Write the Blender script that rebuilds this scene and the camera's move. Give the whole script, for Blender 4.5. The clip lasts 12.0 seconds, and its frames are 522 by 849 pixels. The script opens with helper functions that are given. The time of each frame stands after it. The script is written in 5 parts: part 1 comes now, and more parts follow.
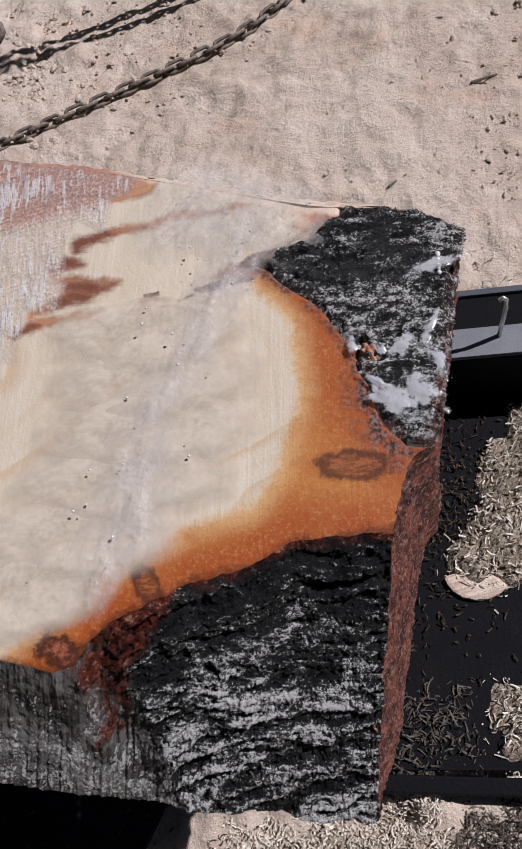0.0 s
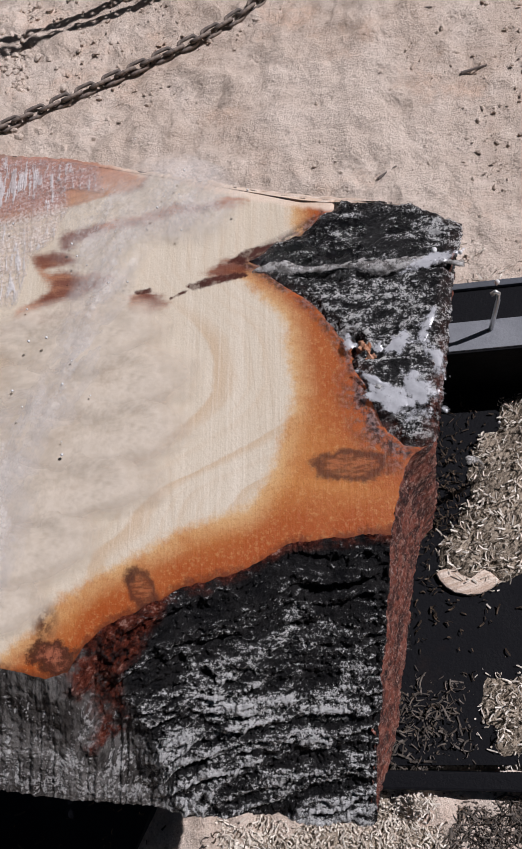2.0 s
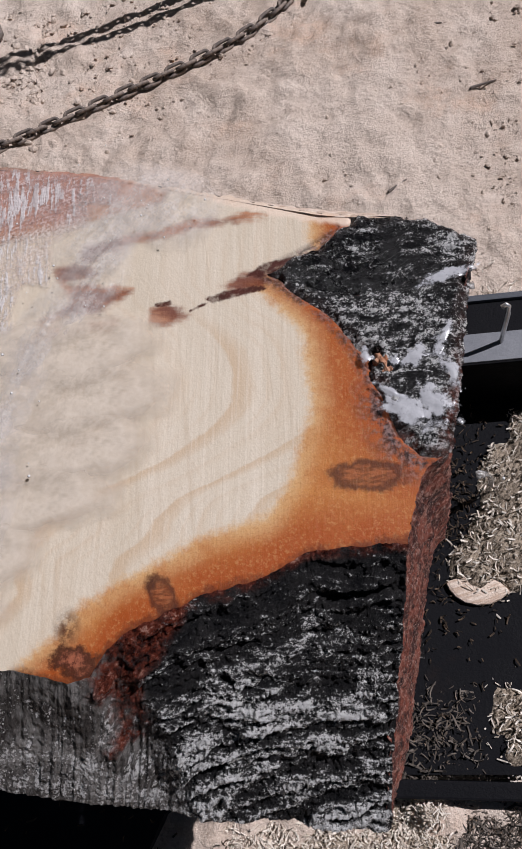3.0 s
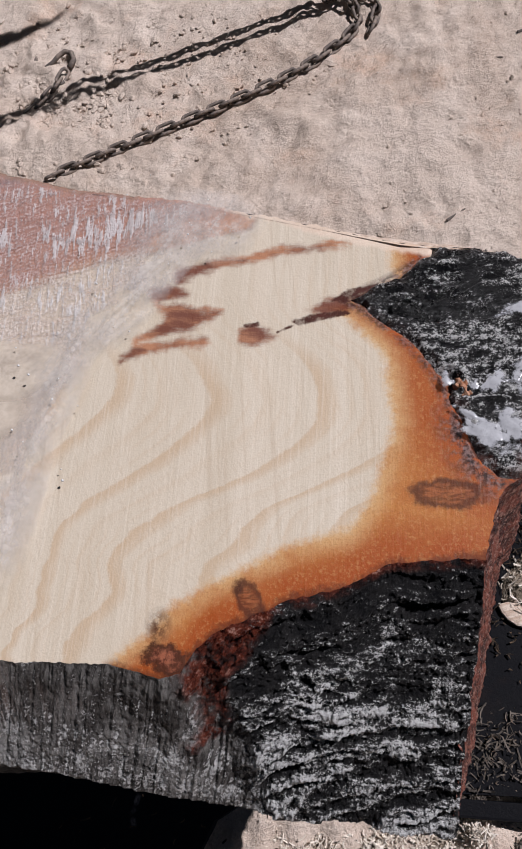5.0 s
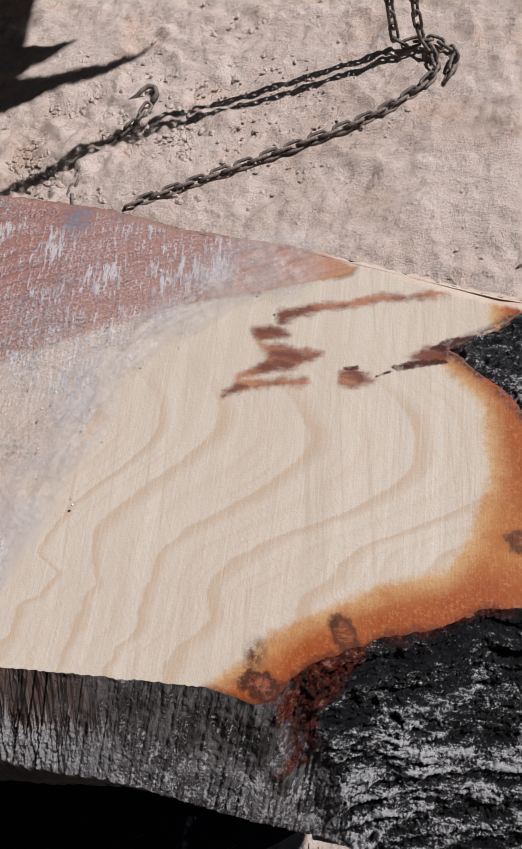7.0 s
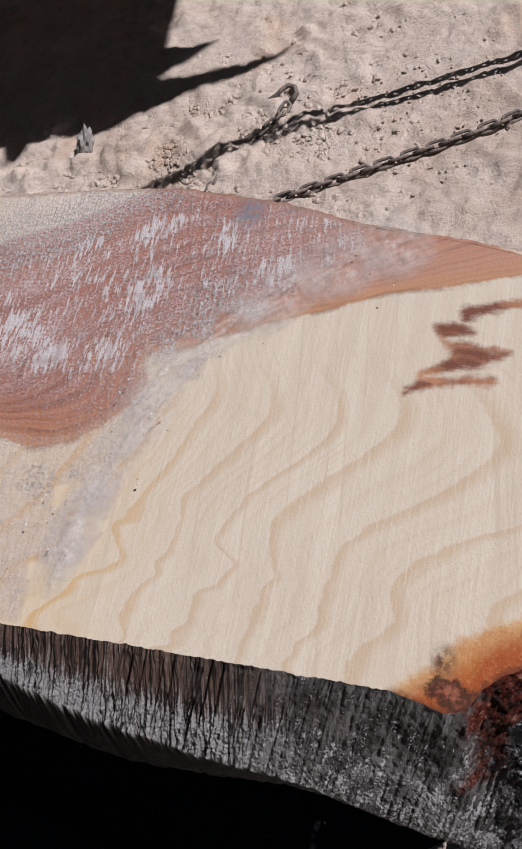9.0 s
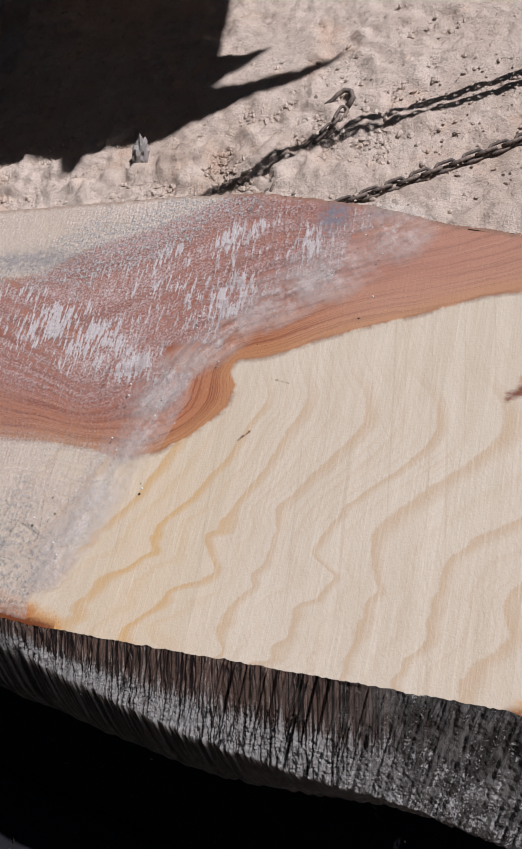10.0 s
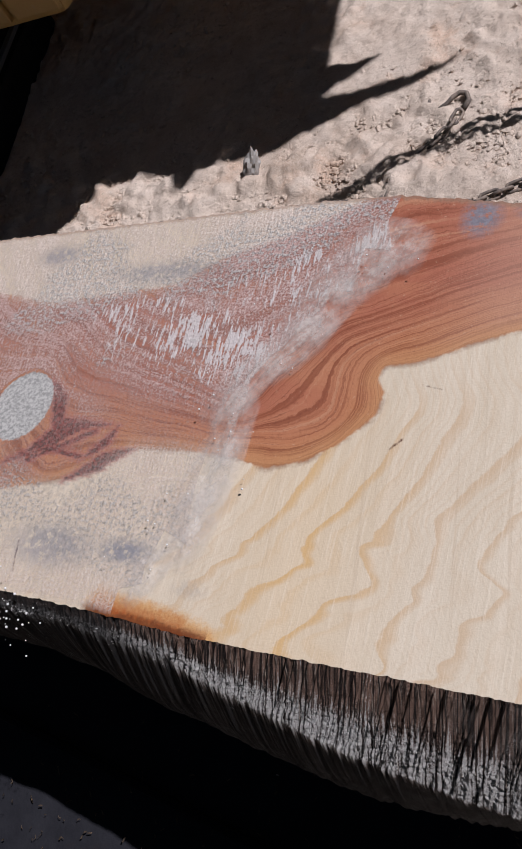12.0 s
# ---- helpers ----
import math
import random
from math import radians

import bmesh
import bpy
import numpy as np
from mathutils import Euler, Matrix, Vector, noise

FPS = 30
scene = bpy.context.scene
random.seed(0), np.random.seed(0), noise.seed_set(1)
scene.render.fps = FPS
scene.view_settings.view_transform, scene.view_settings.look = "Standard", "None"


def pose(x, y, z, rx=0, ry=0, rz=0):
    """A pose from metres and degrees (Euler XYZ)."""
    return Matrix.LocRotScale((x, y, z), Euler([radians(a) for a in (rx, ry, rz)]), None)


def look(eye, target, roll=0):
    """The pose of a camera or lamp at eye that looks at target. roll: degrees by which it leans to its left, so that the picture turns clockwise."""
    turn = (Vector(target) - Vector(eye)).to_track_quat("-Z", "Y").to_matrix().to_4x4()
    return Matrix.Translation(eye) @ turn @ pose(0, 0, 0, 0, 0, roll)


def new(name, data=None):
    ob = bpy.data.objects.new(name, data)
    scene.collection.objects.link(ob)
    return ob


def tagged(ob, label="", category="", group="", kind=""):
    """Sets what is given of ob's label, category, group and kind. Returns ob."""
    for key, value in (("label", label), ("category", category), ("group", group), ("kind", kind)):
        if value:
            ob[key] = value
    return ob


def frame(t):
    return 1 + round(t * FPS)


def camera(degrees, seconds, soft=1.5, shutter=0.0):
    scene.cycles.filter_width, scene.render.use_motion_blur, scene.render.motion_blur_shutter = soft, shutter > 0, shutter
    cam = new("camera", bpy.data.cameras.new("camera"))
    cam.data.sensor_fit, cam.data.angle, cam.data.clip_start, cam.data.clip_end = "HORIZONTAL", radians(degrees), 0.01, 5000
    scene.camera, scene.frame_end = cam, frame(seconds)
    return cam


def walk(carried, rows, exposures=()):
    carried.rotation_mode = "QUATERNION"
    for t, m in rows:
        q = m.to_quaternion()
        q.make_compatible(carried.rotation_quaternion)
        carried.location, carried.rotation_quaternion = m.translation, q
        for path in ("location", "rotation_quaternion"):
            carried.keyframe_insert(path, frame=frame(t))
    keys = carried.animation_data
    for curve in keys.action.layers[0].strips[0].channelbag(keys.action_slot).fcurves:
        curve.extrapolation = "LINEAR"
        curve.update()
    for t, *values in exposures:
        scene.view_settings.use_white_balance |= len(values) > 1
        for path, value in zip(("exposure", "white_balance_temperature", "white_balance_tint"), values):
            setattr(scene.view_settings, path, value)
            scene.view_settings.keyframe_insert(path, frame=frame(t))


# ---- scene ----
cam = camera(36.3, 12.0)
METRES, EYE, TILT, LEAN, TURN = 0.42, 1.43, -66.6, 9.5, 0.0
ROWS = [
    (0.0, 0.0, 0.0, 0.0, -0.0, 0.0, -0.0),
    (0.5, 0.0075, 0.0068, 0.0031, -0.23, -0.19, 0.05),
    (1.0, 0.0014, 0.0172, 0.0107, -0.56, -0.43, -0.11),
    (1.5, -0.0061, 0.0264, 0.0177, -0.8, -0.7, 0.19),
    (2.0, -0.0189, 0.0282, 0.019, -1.0, -0.68, 0.24),
    (2.5, -0.0325, 0.0162, 0.0198, -0.97, -0.42, 0.18),
    (4.5, -0.1262, -0.0727, 0.0145, 1.35, 1.17, -1.47),
    (5.0, -0.1668, -0.1033, 0.0105, 1.62, 1.37, -2.08),
    (5.5, -0.2091, -0.146, 0.0223, 0.6, 1.7, -2.84),
    (6.0, -0.2488, -0.153, 0.0309, 1.82, 1.84, -4.04),
    (6.5, -0.2899, -0.1736, 0.0302, 2.93, 2.52, -5.03),
    (8.5, -0.4612, -0.1977, -0.0009, 8.52, 3.06, -7.16),
    (9.0, -0.5467, -0.1776, -0.0203, 10.48, 2.57, -8.41),
    (9.5, -0.6178, -0.161, -0.0279, 11.74, 2.52, -8.47),
    (10.0, -0.7019, -0.1553, -0.0373, 13.18, 2.74, -8.11),
    (10.5, -0.7883, -0.1432, -0.0518, 14.27, 2.74, -8.46),
    (11.0, -0.8416, -0.1379, -0.0706, 15.88, 2.34, -9.12),
    (11.5, -0.85, -0.1421, -0.0764, 17.33, 2.76, -8.85),
    (12.0, -0.8676, -0.1451, -0.0685, 19.73, 2.72, -8.14),
]
walk(cam, [(t, pose(0, 0, EYE, TILT, LEAN, TURN) @ pose(METRES * x, METRES * y, METRES * z, 90 + pitch, roll, yaw)) for t, x, y, z, yaw, pitch, roll in ROWS])

# ---- light ----
SUN_AZ = math.atan2(0.39, 0.92)          # towards the sun, from +x
SUN_EL = radians(52)
TO_SUN = Vector((math.cos(SUN_EL) * math.cos(SUN_AZ), math.cos(SUN_EL) * math.sin(SUN_AZ), math.sin(SUN_EL)))
world = bpy.data.worlds.new("sky")
scene.world = world
world.use_nodes = True
wn = world.node_tree.nodes
sky = wn.new("ShaderNodeTexSky")
sky.sky_type = "NISHITA"
sky.sun_disc = False
sky.sun_elevation = SUN_EL
sky.sun_rotation = math.pi / 2 - SUN_AZ
world.node_tree.links.new(sky.outputs[0], wn["Background"].inputs[0])
wn["Background"].inputs[1].default_value = 0.011
sun = new("sun", bpy.data.lights.new("sun", "SUN"))
sun.data.energy = 4.5
sun.data.angle = radians(0.5)
sun.data.color = (0.945, 0.927, 1.0)
sun.matrix_world = look(TO_SUN * 10, (0, 0, 0))
scene.view_settings.exposure = 0.0
scene.cycles.transparent_max_bounces = 32      # thin layers of film and spray lie over one another


# ---- materials ----
class Mat:
    """A short way to write node materials."""

    def __init__(self, name):
        self.m = bpy.data.materials.new(name)
        self.m.use_nodes = True
        self.t = self.m.node_tree
        self.b = self.t.nodes["Principled BSDF"]
        self.out = self.t.nodes["Material Output"]

    def put(self, socket, value):
        if hasattr(value, "is_linked"):
            self.t.links.new(value, socket)
        elif isinstance(value, (tuple, list)) and len(value) == 3 and len(socket.default_value) == 4:
            socket.default_value = (*value, 1)
        else:
            socket.default_value = value

    def node(self, kind):
        return self.t.nodes.new(kind)

    def attr(self, name):
        n = self.node("ShaderNodeAttribute")
        n.attribute_name = name
        return n.outputs["Fac"]

    def vec(self, name):
        n = self.node("ShaderNodeAttribute")
        n.attribute_name = name
        return n.outputs["Vector"]

    def place(self):
        return self.node("ShaderNodeTexCoord").outputs["Object"]

    def mapped(self, v, scale=(1, 1, 1), turn=0.0, move=(0, 0, 0)):
        a = self.node("ShaderNodeMapping")
        a.inputs["Rotation"].default_value = (0, 0, radians(turn))
        a.inputs["Location"].default_value = move
        self.put(a.inputs["Vector"], v)
        b = self.node("ShaderNodeMapping")
        b.inputs["Scale"].default_value = scale
        self.put(b.inputs["Vector"], a.outputs[0])
        return b.outputs[0]

    def noise(self, v, scale, detail=4.0, rough=0.55, distort=0.0, color=False):
        n = self.node("ShaderNodeTexNoise")
        self.put(n.inputs["Vector"], v)
        n.inputs["Scale"].default_value = scale
        n.inputs["Detail"].default_value = detail
        n.inputs["Roughness"].default_value = rough
        n.inputs["Distortion"].default_value = distort
        return n.outputs["Color" if color else "Fac"]

    def cells(self, v, scale, feature="F1"):
        n = self.node("ShaderNodeTexVoronoi")
        n.feature = feature
        self.put(n.inputs["Vector"], v)
        n.inputs["Scale"].default_value = scale
        return n.outputs["Distance"]

    def op(self, kind, a, b=0.0, c=0.0):
        n = self.node("ShaderNodeMath")
        n.operation = kind
        for s, v in zip(n.inputs, (a, b, c)):
            self.put(s, v)
        return n.outputs[0]

    def span(self, v, a, b, lo=0.0, hi=1.0, smooth=True):
        n = self.node("ShaderNodeMapRange")
        n.interpolation_type = "SMOOTHSTEP" if smooth else "LINEAR"
        for s, x in zip(n.inputs, (v, a, b, lo, hi)):
            self.put(s, x)
        return n.outputs[0]

    def mix(self, f, a, b, kind="MIX"):
        n = self.node("ShaderNodeMix")
        n.data_type = "RGBA"
        n.blend_type = kind
        self.put(n.inputs["Factor"], f)
        self.put(n.inputs[6], a)
        self.put(n.inputs[7], b)
        return n.outputs[2]

    def bump(self, h, strength=0.5, distance=0.002, normal=None):
        n = self.node("ShaderNodeBump")
        n.inputs["Strength"].default_value = strength
        n.inputs["Distance"].default_value = distance
        self.put(n.inputs["Height"], h)
        if normal is not None:
            self.put(n.inputs["Normal"], normal)
        return n.outputs[0]

    def done(self, color=None, rough=0.6, metal=0.0, normal=None, alpha=None, spec=None, coat=None):
        b = self.b
        if color is not None:
            self.put(b.inputs["Base Color"], color)
        self.put(b.inputs["Roughness"], rough)
        self.put(b.inputs["Metallic"], metal)
        if normal is not None:
            self.put(b.inputs["Normal"], normal)
        if alpha is not None:
            self.put(b.inputs["Alpha"], alpha)
        if spec is not None:
            self.put(b.inputs["Specular IOR Level"], spec)
        if coat is not None:
            self.put(b.inputs["Coat Weight"], coat)
            b.inputs["Coat Roughness"].default_value = 0.18
        return self.m


def ground_material():
    k = Mat("dry_earth")
    p = k.place()
    big = k.noise(p, 1.3, 4, 0.6)
    mid = k.noise(p, 9, 6, 0.65)
    fine = k.noise(p, 90, 5, 0.7)
    c = k.mix(k.span(big, 0.35, 0.68), (0.52, 0.405, 0.325), (0.65, 0.54, 0.455))
    c = k.mix(k.span(mid, 0.38, 0.72, 0, 0.7), c, (0.71, 0.60, 0.515))
    c = k.mix(k.span(k.noise(p, 4.0, 5, 0.7), 0.52, 0.72, 0, 0.6), c, (0.66, 0.44, 0.315))
    c = k.mix(k.span(fine, 0.56, 0.76, 0, 0.45), c, (0.24, 0.175, 0.13))
    c = k.mix(k.span(k.noise(p, 55, 5, 0.7), 0.60, 0.70, 0, 0.6), c, (0.20, 0.145, 0.11))
    c = k.mix(k.span(k.noise(p, 150, 3, 0.6), 0.60, 0.72, 0, 0.5), c, (0.78, 0.70, 0.62))
    c = k.mix(k.span(k.noise(p, 210, 3, 0.6), 0.55, 0.68, 0, 0.35), c, (0.33, 0.24, 0.18))
    c = k.mix(k.span(k.noise(k.mapped(p, (1.0, 0.45, 1.0), 20), 120, 5, 0.75), 0.56, 0.66, 0, 0.5), c, (0.27, 0.20, 0.15))
    c = k.mix(k.span(k.noise(p, 320, 4, 0.7), 0.56, 0.66, 0, 0.6), c, (0.84, 0.75, 0.66))
    n = k.bump(k.op("ADD", k.op("MULTIPLY", fine, 0.5), k.noise(p, 420, 2, 0.5)), 0.4, 0.003)
    n = k.bump(k.noise(p, 36, 6, 0.75), 0.9, 0.014, n)
    return k.done(c, 0.95, 0, n, spec=0.15)


def wood_material():
    k = Mat("wet_sawn_wood")
    p = k.place()
    warp = k.op("SUBTRACT", k.noise(p, 14, 4, 0.6), 0.5)
    fine = k.op("SUBTRACT", k.noise(p, 160, 4, 0.7), 0.5)
    kerf = k.noise(k.mapped(p, (1.0, 0.035, 1.0), 1), 330, 3, 0.6)
    kerf2 = k.noise(k.mapped(p, (1.0, 0.02, 1.0), 1), 60, 3, 0.6)
    grain = k.noise(k.mapped(p, (1.0, 0.12, 1.0), -30), 420, 3, 0.6)
    # pale sapwood with growth rings
    ring = k.attr("ring")
    ring = k.op("ADD", ring, k.op("MULTIPLY", warp, 0.16))
    ring = k.op("ADD", ring, k.op("MULTIPLY", fine, 0.09))
    saw = k.op("FRACT", ring)
    band = k.op("MULTIPLY", k.span(saw, 0.72, 0.93), k.span(saw, 1.0, 0.95))
    band = k.op("ADD", band, k.op("MULTIPLY", k.span(saw, 0.30, 0.45), k.span(saw, 0.55, 0.47, 0, 0.22)))
    band = k.op("MULTIPLY", band, k.attr("ringfade"))
    thin = k.op("FRACT", k.op("MULTIPLY", ring, 6.0))
    thin = k.op("MULTIPLY", k.op("MULTIPLY", k.span(thin, 0.5, 0.9), k.span(thin, 1.0, 0.93)), k.span(k.noise(p, 7, 3, 0.5), 0.42, 0.62, 0, 0.16))
    tone = k.mix(k.noise(p, 5, 3, 0.5), (0.545, 0.456, 0.345), (0.62, 0.54, 0.432))
    tone = k.mix(k.span(kerf2, 0.4, 0.7, 0, 0.35), tone, (0.71, 0.62, 0.51))
    tone = k.mix(k.attr("yellow"), tone, (0.63, 0.45, 0.25))
    c = k.mix(k.op("MULTIPLY", band, 0.43), tone, (0.47, 0.285, 0.14))
    c = k.mix(k.op("MULTIPLY", band, k.op("MULTIPLY", k.attr("yellow"), 1.6)), c, (0.60, 0.36, 0.12))
    c = k.mix(thin, c, (0.47, 0.285, 0.14))
    c = k.mix(k.span(kerf, 0.48, 0.70, 0, 0.24), c, (0.76, 0.68, 0.57))
    c = k.mix(k.span(grain, 0.50, 0.70, 0, 0.20), c, (0.47, 0.355, 0.25))
    c = k.mix(k.span(k.noise(p, 520, 3, 0.7), 0.52, 0.70, 0, 0.26), c, (0.43, 0.33, 0.235))
    c = k.mix(k.span(k.noise(k.mapped(p, (1.0, 0.012, 1.0), -6), 210, 2, 0.5), 0.60, 0.70, 0, 0.30), c, (0.46, 0.36, 0.26))
    # orange rim under the bark
    rim = k.op("ADD", k.attr("rim"), k.op("ADD", k.op("MULTIPLY", warp, 0.02), k.op("MULTIPLY", fine, 0.016)))
    deep = k.op("ADD", k.attr("deep"), k.op("ADD", k.op("MULTIPLY", warp, 0.03), k.op("MULTIPLY", fine, 0.02)))
    o = k.mix(k.span(deep, 0.075, 0.012), (0.54, 0.245, 0.070), (0.32, 0.066, 0.012))
    o = k.mix(k.span(rim, 0.0, 0.03), (0.58, 0.36, 0.17), o)
    o = k.mix(k.span(k.noise(p, 210, 4, 0.7), 0.5, 0.75, 0, 0.12), o, (0.60, 0.33, 0.12))
    o = k.mix(k.span(k.noise(p, 26, 5, 0.65), 0.45, 0.68, 0, 0.5), o, (0.38, 0.115, 0.03))
    o = k.mix(k.span(k.noise(p, 300, 5, 0.75), 0.50, 0.64, 0, 0.28), o, (0.62, 0.36, 0.15))
    o = k.mix(k.span(deep, 0.010, 0.0, 0, 0.8), o, (0.10, 0.022, 0.008))
    o = k.mix(k.span(k.noise(p, 420, 3, 0.7), 0.5, 0.7, 0, 0.35), o, (0.25, 0.07, 0.02))
    c = k.mix(k.span(rim, -0.004, 0.010), c, o)
    # red heartwood, banded along its growth lines
    heart = k.op("ADD", k.attr("heart"), k.op("ADD", k.op("MULTIPLY", warp, 0.012), k.op("MULTIPLY", fine, 0.006)))
    xyz = k.node("ShaderNodeSeparateXYZ")
    k.put(xyz.inputs[0], p)
    flow = k.op("ADD", k.attr("flow"), k.op("ADD", k.op("MULTIPLY", warp, 0.35), k.op("MULTIPLY", fine, 0.10)))
    comb = k.node("ShaderNodeCombineXYZ")
    k.put(comb.inputs[0], k.op("MULTIPLY", xyz.outputs[0], 2.0))
    k.put(comb.inputs[1], k.op("MULTIPLY", flow, 5.0))
    lines = k.noise(comb.outputs[0], 1.0, 4, 0.62)
    hair = k.noise(comb.outputs[0], 4.5, 3, 0.6)
    red = k.mix(k.span(flow, 0.4, 2.6), (0.43, 0.185, 0.092), (0.36, 0.125, 0.078))
    red = k.mix(k.span(k.noise(k.mapped(p, (0.35, 1.0, 1), 10), 9, 5, 0.65), 0.42, 0.68, 0, 0.7), red, (0.43, 0.19, 0.105))
    red = k.mix(k.span(lines, 0.50, 0.64, 0, 0.68), red, (0.185, 0.050, 0.026))
    red = k.mix(k.span(lines, 0.44, 0.33, 0, 0.5), red, (0.50, 0.265, 0.16))
    red = k.mix(k.span(hair, 0.51, 0.64, 0, 0.66), red, (0.19, 0.058, 0.034))
    red = k.mix(k.span(k.noise(p, 230, 5, 0.75), 0.54, 0.70, 0, 0.40), red, (0.14, 0.045, 0.030))
    red = k.mix(k.span(k.noise(p, 170, 4, 0.7), 0.58, 0.76, 0, 0.5), red, (0.56, 0.36, 0.24))
    red = k.mix(k.span(xyz.outputs[0], -0.66, -0.50, 0, 0.42), red, (0.50, 0.32, 0.25))
    red = k.mix(k.span(heart, 0.030, 0.0, 0, 0.45), red, (0.48, 0.26, 0.12))
    c = k.mix(k.span(heart, -0.0015, 0.003), c, red)
    c = k.mix(k.op("MULTIPLY", k.span(k.op("ABSOLUTE", heart), 0.006, 0.0005, 0, 0.45), k.span(k.noise(p, 20, 4, 0.6), 0.42, 0.58)), c, (0.17, 0.06, 0.03))
    # brown streaks, knots, mould
    torn = k.op("SUBTRACT", k.noise(k.mapped(p, (0.13, 1, 1), 8), 150, 6, 0.75), 0.5)
    st = k.op("ADD", k.attr("streak"), k.op("ADD", k.op("MULTIPLY", k.op("SUBTRACT", k.noise(p, 34, 5, 0.65), 0.5), 0.026), k.op("MULTIPLY", torn, 0.015)))
    tint = k.op("ADD", k.noise(k.mapped(p, (0.45, 1, 1), 8), 34, 4, 0.6), k.op("MULTIPLY", torn, 0.5))
    brown = k.mix(k.span(tint, 0.38, 0.68), (0.14, 0.030, 0.015), (0.42, 0.18, 0.09))
    c = k.mix(k.span(st, -0.007, 0.004, 0, 0.92), c, brown)
    gash = k.op("ADD", k.attr("gash"), k.op("ADD", k.op("MULTIPLY", torn, 0.020), k.op("MULTIPLY", fine, 0.010)))
    c = k.mix(k.span(gash, -0.009, 0.000, 0, 0.75), c, (0.34, 0.12, 0.10))
    c = k.mix(k.span(gash, -0.003, 0.003, 0, 0.92), c, k.mix(k.span(k.noise(p, 150, 4, 0.7), 0.4, 0.6), (0.045, 0.012, 0.012), (0.20, 0.05, 0.045)))
    c = k.mix(k.op("MULTIPLY", k.attr("smudge"), k.span(k.noise(p, 120, 5, 0.75), 0.36, 0.56, 0.25, 0.95)), c, (0.085, 0.030, 0.014))
    lobe = k.op("ADD", k.attr("lobe"), k.op("ADD", k.op("MULTIPLY", fine, 0.012), k.op("MULTIPLY", k.op("SUBTRACT", k.noise(p, 85, 4, 0.6), 0.5), 0.018)))
    c = k.mix(k.span(lobe, -0.004, 0.002, 0, 0.92), c, k.mix(k.span(lobe, 0.002, 0.008), (0.045, 0.014, 0.008), k.mix(k.span(k.noise(p, 190, 5, 0.75), 0.38, 0.62), (0.05, 0.012, 0.008), (0.30, 0.10, 0.055))))
    ch = k.op("MULTIPLY", k.attr("char"), k.span(k.noise(p, 75, 6, 0.75), 0.40, 0.56))
    c = k.mix(ch, c, k.mix(k.span(k.noise(p, 240, 3, 0.6), 0.4, 0.65), (0.02, 0.012, 0.012), (0.20, 0.13, 0.12)))
    kn = k.op("ADD", k.attr("knot"), k.op("ADD", k.op("MULTIPLY", fine, 0.007), k.op("MULTIPLY", k.op("SUBTRACT", k.noise(p, 70, 4, 0.6), 0.5), 0.012)))
    c = k.mix(k.span(kn, -0.002, 0.004, 0, 0.72), c, k.mix(k.span(k.noise(k.mapped(p, (0.25, 1, 1), 0), 260, 4, 0.7), 0.40, 0.60), (0.07, 0.020, 0.010), (0.27, 0.085, 0.035)))
    c = k.mix(k.span(k.op("ABSOLUTE", kn), 0.0045, 0.0004, 0, 0.75), c, (0.05, 0.015, 0.009))
    dk = k.op("ADD", k.attr("crack"), k.op("MULTIPLY", fine, 0.006))
    c = k.mix(k.op("MULTIPLY", k.span(dk, -0.001, 0.0015), k.span(k.noise(p, 100, 4, 0.7), 0.35, 0.55, 0.6, 0.98)), c, k.mix(k.noise(p, 60, 3), (0.012, 0.005, 0.004), (0.10, 0.022, 0.014)))
    mould = k.op("MULTIPLY", k.attr("mould"), k.span(k.noise(p, 95, 6, 0.8), 0.36, 0.52))
    c = k.mix(mould, c, k.mix(k.noise(p, 220, 3, 0.6), (0.085, 0.09, 0.115), (0.29, 0.30, 0.35)))
    disc = k.op("ADD", k.attr("disc"), k.op("MULTIPLY", fine, 0.012))
    c = k.mix(k.span(disc, -0.002, 0.002), c, k.mix(k.span(k.noise(p, 170, 5, 0.75), 0.4, 0.6), (0.27, 0.265, 0.255), (0.50, 0.485, 0.465)))
    pale = k.op("ADD", k.attr("pale"), k.op("MULTIPLY", warp, 0.02))
    c = k.mix(k.span(pale, 0.0, 0.008, 0, 0.85), c, k.mix(k.noise(k.mapped(p, (0.1, 1, 1), -18), 120, 4, 0.7), (0.62, 0.44, 0.32), (0.82, 0.70, 0.58)))
    lip = k.op("ADD", k.attr("lip"), k.op("ADD", k.op("MULTIPLY", fine, 0.012), k.op("MULTIPLY", warp, 0.010)))
    c = k.mix(k.span(lip, 0.009, 0.002, 0, 0.75), c, k.mix(k.noise(p, 130, 4, 0.7), (0.12, 0.06, 0.04), (0.42, 0.28, 0.20)))
    n = k.bump(k.op("ADD", kerf, k.op("MULTIPLY", grain, 0.5)), 0.4, 0.0007)
    n = k.bump(k.noise(p, 260, 5, 0.75), 0.5, 0.0011, n)
    return k.done(c, k.span(k.noise(p, 30, 4, 0.6), 0.3, 0.7, 0.38, 0.6), 0, n, spec=0.2)


